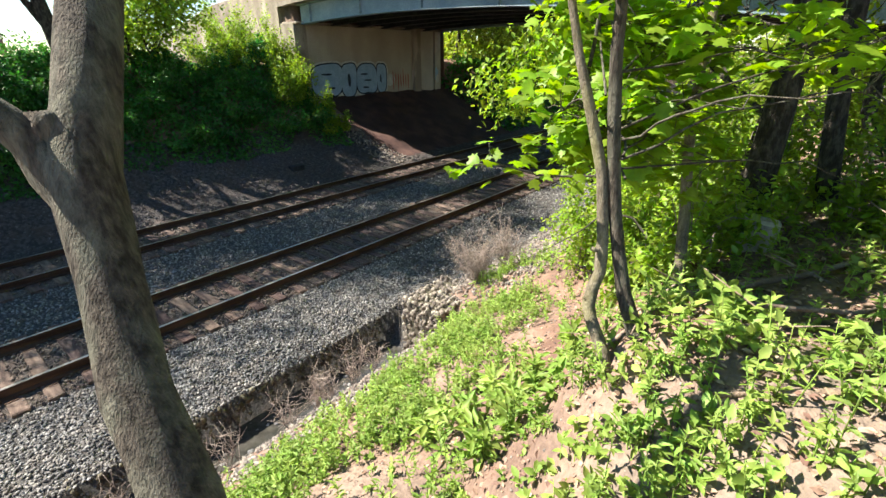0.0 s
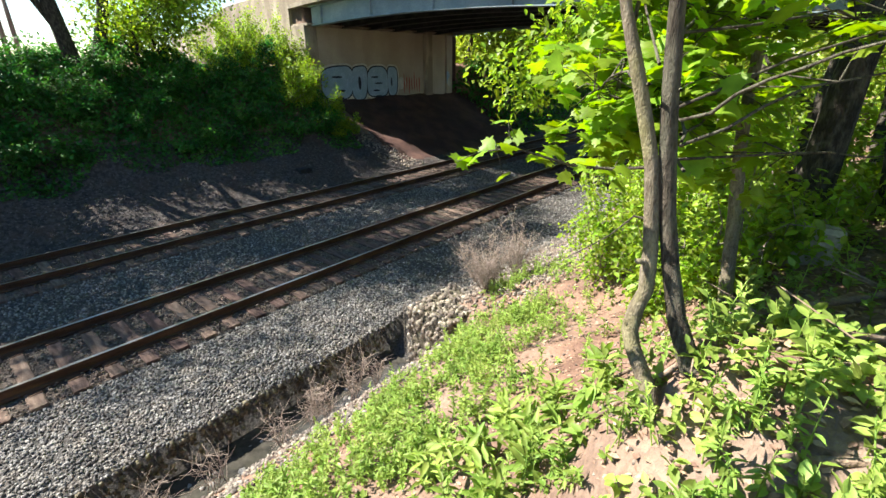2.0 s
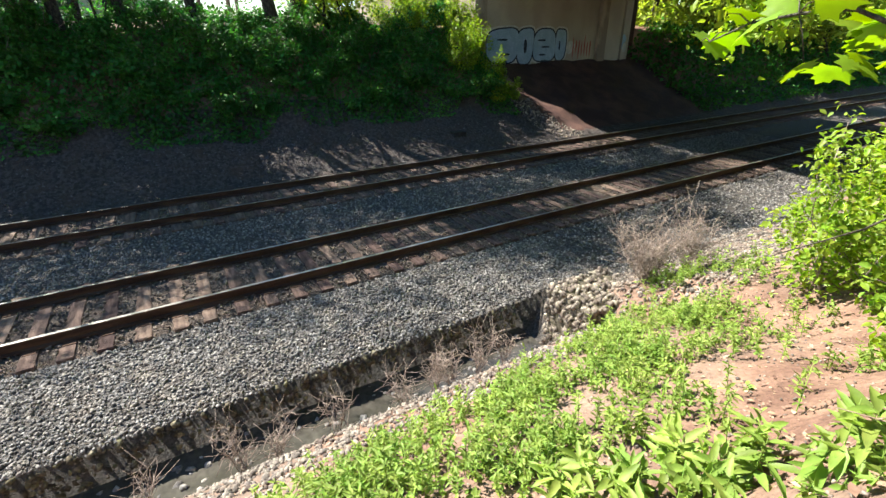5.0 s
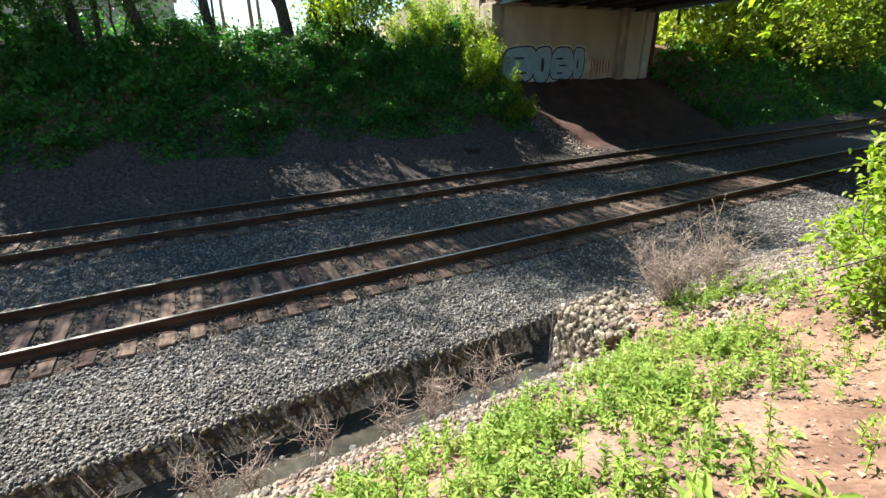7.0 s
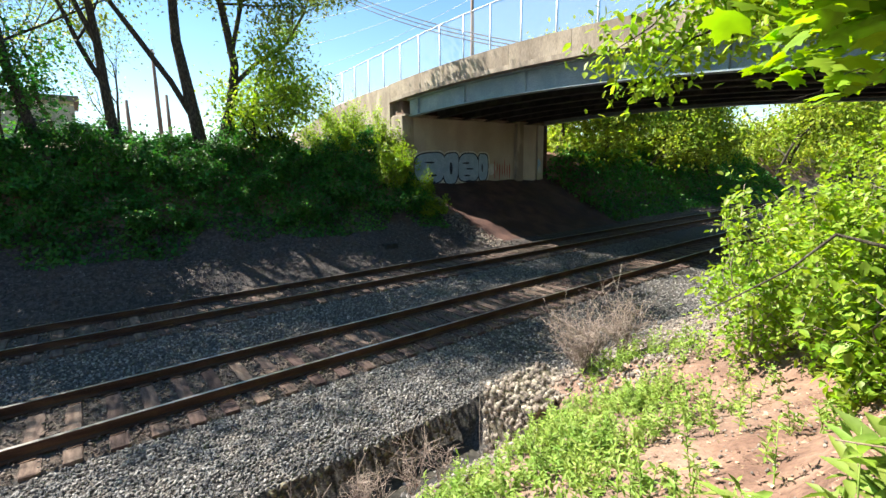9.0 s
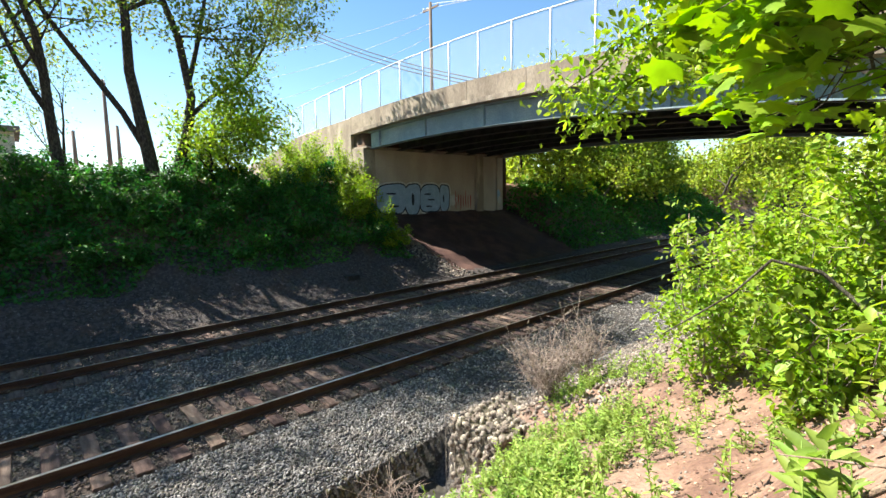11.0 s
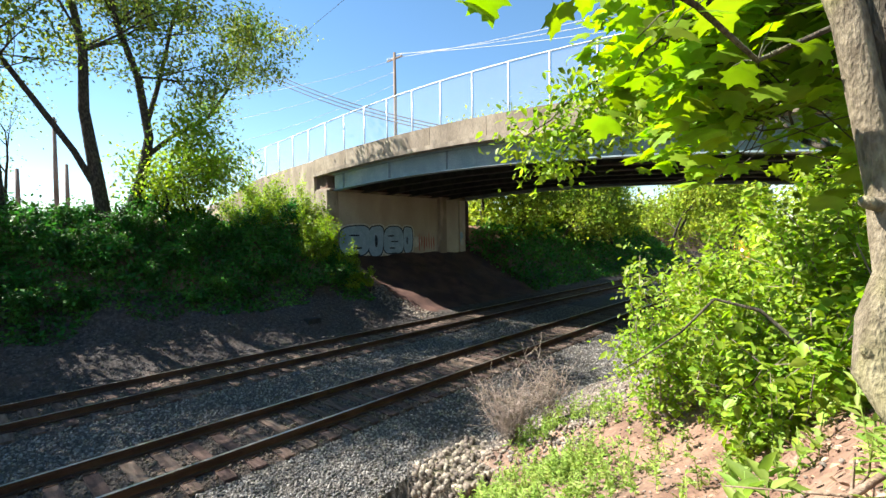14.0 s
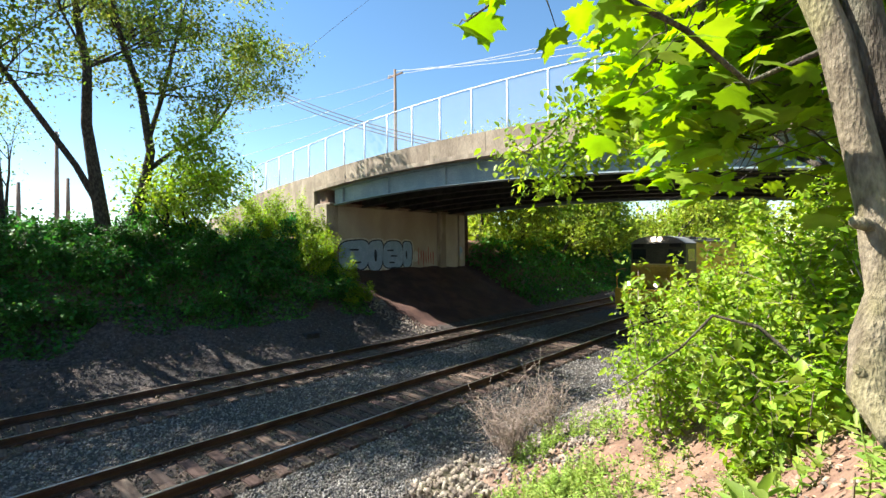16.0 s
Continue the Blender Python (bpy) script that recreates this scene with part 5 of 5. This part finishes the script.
forbs("ground_cover", "broad leaves of low plants under the maple", 650, 0.05, 0.2, 0.06, SIMPLE, M_FORB, 7.6, 10.5, 1.2, 6.0, lambda x, y: 0.35 + 0.4 * np.sin(3 * x) * np.sin(2.6 * y + 1), 8)
forbs("ground_cover", "rounded bright leaves of low plants under the maple", 150, 0.06, 0.2, 0.058, SIMPLE, M_FORB, 8.2, 9.8, 1.1, 2.2, lambda x, y: np.full(len(x), 0.8), 7)
forbs("ground_cover", "large rounded pale leaves beside the maple's foot", 44, 0.08, 0.2, 0.072, SIMPLE, M_FORB, 8.2, 8.75, 2.2, 2.75, lambda x, y: np.full(len(x), 0.9), 7)
forbs("ground_cover", "large rounded leaves on the woodland floor", 130, 0.1, 0.28, 0.07, SIMPLE, M_FORB, 8.7, 10.5, 2.4, 5.0, lambda x, y: 0.5 + 0.5 * np.sin(3.1 * x) * np.sin(3.6 * y), 7)
# leaf litter
n = 11000
x, y = rng.uniform(7.5, 11, n), rng.uniform(-0.5, 9, n)
P = np.stack([x, y, ground_z(x, y) + 0.012], 1)
v, f = leaves(P, 0.045, SIMPLE, 0.0, 0.4)
tagged(new("leaf_litter", mesh_tris("leaf_litter", v, f, M_LITTER)), "dry brown leaf litter on the woodland floor", "leaf litter", kind="stuff")


def dry_plant(base, h, w, stalks, label, name="dead_weed", twigs=14):
    s = thing(name, base, label, "dead plant", "dry dead plants")
    tb = Tubes()
    for k in range(stalks):
        a = rng.uniform(0, 6.28)
        top = np.array([math.cos(a) * w * rng.uniform(0.2, 1), math.sin(a) * w * rng.uniform(0.2, 1), h * rng.uniform(0.55, 1)])
        pts = [top * q + (rng.normal(0, 0.02, 3) if q else 0) for q in np.linspace(0, 1, 6)]
        tb.add(pts, np.linspace(0.0065, 0.003, 6), 3)
        for _ in range(twigs):
            q = pts[rng.integers(2, 6)]
            d = rng.normal(0, 0.12, 3) * np.array([1, 1, 0.8]) + (0, 0, 0.07)
            tb.add([q, q + d * 0.6 + rng.normal(0, 0.012, 3), q + d], [0.004, 0.003, 0.002], 3)
    hang("dry_growth", tb.mesh("dry_growth", M_TWIG, False), s)


dry_plant(on_ground(4.2, 6.5), 0.95, 0.7, 60, "tangled dry brown dead bush on the rubble slope", "dead_bush", 16)
dry_plant(on_ground(4.5, 7.0), 1.05, 0.45, 26, "tangled dry brown dead bush on the rubble slope", "dead_bush", 16)
for y, h, k in ((0.55, 0.7, 9), (0.95, 0.55, 8), (1.7, 0.45, 5), (2.6, 0.6, 7), (3.1, 0.7, 9), (3.45, 0.65, 9), (3.9, 0.75, 8), (4.3, 0.6, 5), (-0.4, 0.5, 6)):
    dry_plant(on_ground(3.55 + rng.uniform(-0.1, 0.15), y), h * 1.15, 0.27, k + 1, "dry brown dead weed stalks at the ditch edge")

# fallen branches under the maple
for pts, r in ((((8.0, 2.2, 0.12), (8.5, 2.7, 0.15), (9.1, 3.2, 0.2), (9.6, 3.6, 0.12)), 0.022), (((7.6, 2.35, 0.05), (8.2, 2.3, 0.1), (8.8, 2.5, 0.22)), 0.016), (((8.6, 2.0, 0.06), (9.2, 2.3, 0.08), (9.9, 2.5, 0.1)), 0.018), (((8.2, 3.4, 0.08), (8.9, 3.9, 0.12), (9.5, 4.6, 0.1)), 0.03), (((7.3, 3.0, 0.05), (7.9, 2.7, 0.14), (8.3, 2.6, 0.3)), 0.014)):
    tb = Tubes()
    q = [np.array([a, b, float(ground_z(a, b)) + c * 0.5]) for a, b, c in pts]
    tb.add(q, np.linspace(r, r * 0.5, len(q)), 7, 0.05)
    for k in range(6):
        s = q[rng.integers(0, len(q))]
        tb.add([s, s + rng.normal(0, 0.18, 3) * (1, 1, 0.4) + (0, 0, 0.05)], [r * 0.4, r * 0.15], 4)
    tagged(new("fallen_branch", tb.mesh("fallen_branch", M_DEADWOOD)), "dry brown fallen branch on the leafy ground", "branch", "fallen branches")

# hanging vine and a bent bare branch
tb = Tubes()
tb.add([(7.56, 2.95, 5.4), (7.53, 2.92, 4.7), (7.50, 2.9, 4.4), (7.48, 2.9, 4.09)], [0.012, 0.012, 0.014, 0.008], 7, 0.08)
tagged(new("hanging_vine", tb.mesh("hanging_vine", M_BARK)), "bare brown vine hanging from the maple", "vine")
tb = Tubes()
tb.add([(8.1, 4.5, 2.4), (7.93, 4.54, 2.65), (7.7, 4.6, 2.86), (7.43, 4.64, 3.1), (7.21, 4.44, 3.18), (6.99, 4.51, 2.92), (6.55, 4.51, 2.55)], [0.022, 0.018, 0.015, 0.012, 0.01, 0.007, 0.004], 7, 0.06)
tagged(new("bare_branch", tb.mesh("bare_branch", M_BARK)), "bent bare branch arching out of the shrubs", "branch")


# ---- things far off and the train ----
M_CREAM = material("pale_rendered_wall", (0.42, 0.40, 0.36), (0.52, 0.50, 0.45), 0.8, 0.9, 0.2)
M_ROOF = material("grey_roofing", (0.16, 0.15, 0.15), (0.22, 0.21, 0.2), 2, 0.9, 0.3)
M_GLASSY = material("dark_glazing", (0.02, 0.025, 0.03), (0.03, 0.035, 0.04), 2, 0.1, 0, spec=0.6)
house = thing("commercial_building", (-31, -4.5, 4.5), "low pale rendered building behind the bank trees", "building")
hang("wall", block("wall", -6, 0, -7, 6, -0.3, 3.4, M_CREAM), house)
hang("roof", block("roof", -6.3, 0.3, -7.3, 6.3, 3.4, 3.75, M_ROOF), house, "flat grey roof")
for y in (-5.2, -2.4, 0.4, 3.2):
    w = hang("window", block("window", 0.0, 0.05, y, y + 1.5, 1.0, 2.3, M_GLASSY), house, "dark window")

block_me = block("broken_slab", -0.15, 0.15, -0.06, 0.06, 0.0, 0.42, M_CONCRETE, 0.03)
ob = tagged(new("broken_slab", block_me), "broken pale concrete slab leaning among the trees", "slab")
ob.matrix_world = pose(8.45, 4.6, float(ground_z(8.45, 4.6)) - 0.08, 12, 6, 5)
M_CAST = material("cast_iron_box", (0.02, 0.02, 0.02), (0.04, 0.04, 0.04), 4, 0.8, 0.2)
hole = thing("drain_inlet", (-8.15, 10.9, 0.12), "small dark drain inlet at the foot of the bank", "drain")
hang("frame", block("frame", -0.22, 0.16, -0.3, 0.3, -0.15, 0.32, M_CAST, 0.02), hole)

M_YELLOW = material("locomotive_yellow", (0.40, 0.27, 0.025), (0.48, 0.33, 0.035), 1.5, 0.45, 0.05, c=(0.40, 0.27, 0.04), stain=0.3)
# pale cab green taken dark, in place of the bridge's shadow
M_CAB_SHADED = material("locomotive_shaded_green", (0.05, 0.055, 0.04), (0.08, 0.085, 0.06), 1.2, 0.5, 0.05, c=(0.04, 0.04, 0.03), stain=0.3)
M_GREYROOF = material("locomotive_roof_grey", (0.16, 0.165, 0.16), (0.22, 0.225, 0.22), 2, 0.6, 0.1)
M_BLACK = material("locomotive_black", (0.015, 0.015, 0.015), (0.03, 0.028, 0.026), 3, 0.7, 0.2)
M_ORANGE = material("handrail_orange", (0.60, 0.24, 0.04), (0.66, 0.30, 0.06), 3, 0.5, 0.05)
M_LAMP = bpy.data.materials.new("lit_headlamp")
M_LAMP.use_nodes = True
M_LAMP.node_tree.nodes["Principled BSDF"].inputs["Emission Color"].default_value = (1.0, 0.82, 0.6, 1)
M_LAMP.node_tree.nodes["Principled BSDF"].inputs["Emission Strength"].default_value = 14.0


def locomotive():
    """Front faces -y at the origin; rails at z 0."""
    L = thing("locomotive", (-0.75, 290, 0), "yellow diesel locomotive with a shadow-darkened green cab and lit headlamps on the track", "locomotive")

    def add(name, x0, x1, y0, y1, z0, z1, mat, label="", bevel=0.04, parent=None):
        return hang(name, block(name, x0, x1, y0, y1, z0, z1, mat, bevel), parent or L, label)

    add("underframe", -1.5, 1.5, 0.2, 20.5, 1.1, 1.45, M_BLACK, "black underframe and walkway")
    add("nose", -1.05, 1.05, 1.2, 2.7, 1.45, 2.75, M_YELLOW, "yellow short nose", 0.12)
    add("pilot", -1.5, 1.5, 0.1, 0.3, 0.55, 1.45, M_YELLOW, "yellow front sheet", 0.03)
    bm = bmesh.new()
    pts = [(-1.35, 0.25, 0.15), (0, -0.15, 0.15), (1.35, 0.25, 0.15), (1.35, 0.28, 0.6), (0, 0.05, 0.6), (-1.35, 0.28, 0.6)]
    f = [bm.verts.new(p) for p in pts] + [bm.verts.new((p[0], p[1] + 0.12, p[2])) for p in pts]
    for q in ((0, 1, 4, 5), (1, 2, 3, 4), (6, 11, 10, 7), (7, 10, 9, 8), (0, 6, 7, 1), (1, 7, 8, 2), (5, 4, 10, 11), (4, 3, 9, 10), (2, 8, 9, 3), (0, 5, 11, 6)):
        bm.faces.new([f[i] for i in q])
    hang("snowplow", bm_mesh("snowplow", bm, M_BLACK), L, "black plough blade")
    cab = add("cab", -1.5, 1.5, 2.6, 5.0, 1.45, 3.95, M_CAB_SHADED, "pale green crew cab coloured dark as in the bridge's shadow", 0.08)
    add("lower_front", -1.47, 1.47, 2.56, 2.62, 1.5, 2.75, M_YELLOW, "yellow lower cab front", 0.01, cab)
    for x in (-1.0, 1.0):
        add("windscreen", x - 0.38, x + 0.38, 2.585, 2.64, 3.0, 3.6, M_GLASSY, "dark windscreen pane", 0.01, cab)
    for x in (-1.5, 1.46):
        add("side_window", x - 0.012, x + 0.052, 3.1, 4.5, 2.9, 3.6, M_GLASSY, "dark side window", 0.005, cab)
    bm = bmesh.new()
    sec = [(-1.52, 3.93), (-1.0, 4.25), (-0.4, 4.36), (0.4, 4.36), (1.0, 4.25), (1.52, 3.93)]
    a, b = [bm.verts.new((x, 2.5, z)) for x, z in sec], [bm.verts.new((x, 5.1, z)) for x, z in sec]
    for i in range(5):
        bm.faces.new((a[i], a[i + 1], b[i + 1], b[i]))
    bm.faces.new(a), bm.faces.new(list(reversed(b))), bm.faces.new((a[0], b[0], b[5], a[5]))
    hang("cab_roof", bm_mesh("cab_roof", bm, M_GREYROOF), L, "pale grey arched cab roof")
    add("hood", -0.95, 0.95, 5.0, 19.6, 1.45, 4.05, M_YELLOW, "long yellow engine hood", 0.08)
    add("hood_roof", -0.98, 0.98, 5.1, 19.5, 4.05, 4.2, M_GREYROOF, "grey hood roof", 0.05)
    for y in (7.5, 10.5, 14.5, 17.0):
        add("fan", -0.6, 0.6, y, y + 1.2, 4.2, 4.4, M_BLACK, "black roof fan housing", 0.06)
    add("fuel_tank", -1.35, 1.35, 8.2, 12.6, 0.35, 1.1, M_BLACK, "black fuel tank", 0.12)
    for y0 in (2.6, 14.2):
        tr = add("truck", -1.2, 1.2, y0, y0 + 4.2, 0.45, 0.95, M_BLACK, "black wheel truck", 0.08)
        for k in range(3):
            for x in (-0.8, 0.66):
                bm = bmesh.new()
                bmesh.ops.create_cone(bm, cap_ends=True, segments=20, radius1=0.51, radius2=0.51, depth=0.14, matrix=Matrix.Translation((x + 0.07, y0 + 0.6 + 1.5 * k, 0.51)) @ Matrix.Rotation(math.pi / 2, 4, "Y"))
                hang("wheel", bm_mesh("wheel", bm, M_RUST), tr, "worn steel wheel")

    def lamp(x, y, z, r):
        bm = bmesh.new()
        bmesh.ops.create_cone(bm, cap_ends=True, segments=14, radius1=r, radius2=r * 0.8, depth=0.12, matrix=Matrix.Translation((x, y, z)) @ Matrix.Rotation(math.pi / 2, 4, "X"))
        hang("headlamp", bm_mesh("headlamp", bm, M_LAMP), L, "lit round headlamp")

    for x in (-0.17, 0.17):
        lamp(x, 2.50, 4.18, 0.11)
    for x in (-0.72, 0.72):
        lamp(x, 0.05, 1.72, 0.11)
        add("lamp_bracket", x - 0.13, x + 0.13, 0.10, 0.3, 1.45, 1.86, M_BLACK, "", 0.02)
    for x in (-1.0, 1.0):
        add("number_board", x - 0.3, x + 0.3, 2.47, 2.52, 3.72, 3.92, M_BLACK, "black board", 0.01)
    for x in (-1.45, 1.45):
        t = Tubes()
        t.add([(x, 0.3, 1.45), (x, 0.3, 2.45), (x, 1.6, 2.5)], [0.025] * 3, 6)
        t.add([(x, 5.2, 2.4), (x, 12, 2.4), (x, 19.8, 2.4)], [0.022] * 3, 6)
        for y in np.arange(5.2, 20, 1.8):
            t.add([(x, y, 1.45), (x, y, 2.4)], [0.02, 0.02], 5)
        hang("handrail", t.mesh("handrail", M_ORANGE), L, "orange handrail")
        for k in range(3):
            add("step", x - 0.12, x + 0.12, 0.35, 0.8, 0.45 + 0.3 * k, 0.5 + 0.3 * k, M_ORANGE, "", 0.01)
    return L


loco = locomotive()


def motions():
    walk(loco, [(t, pose(-0.75, 26.4 + 16.2 * (16.0 - t), 0)) for t in (0.0, 2.0, 4.0, 6.0, 8.0, 10.0, 12.0, 14.0, 15.0, 16.0)])


motions()
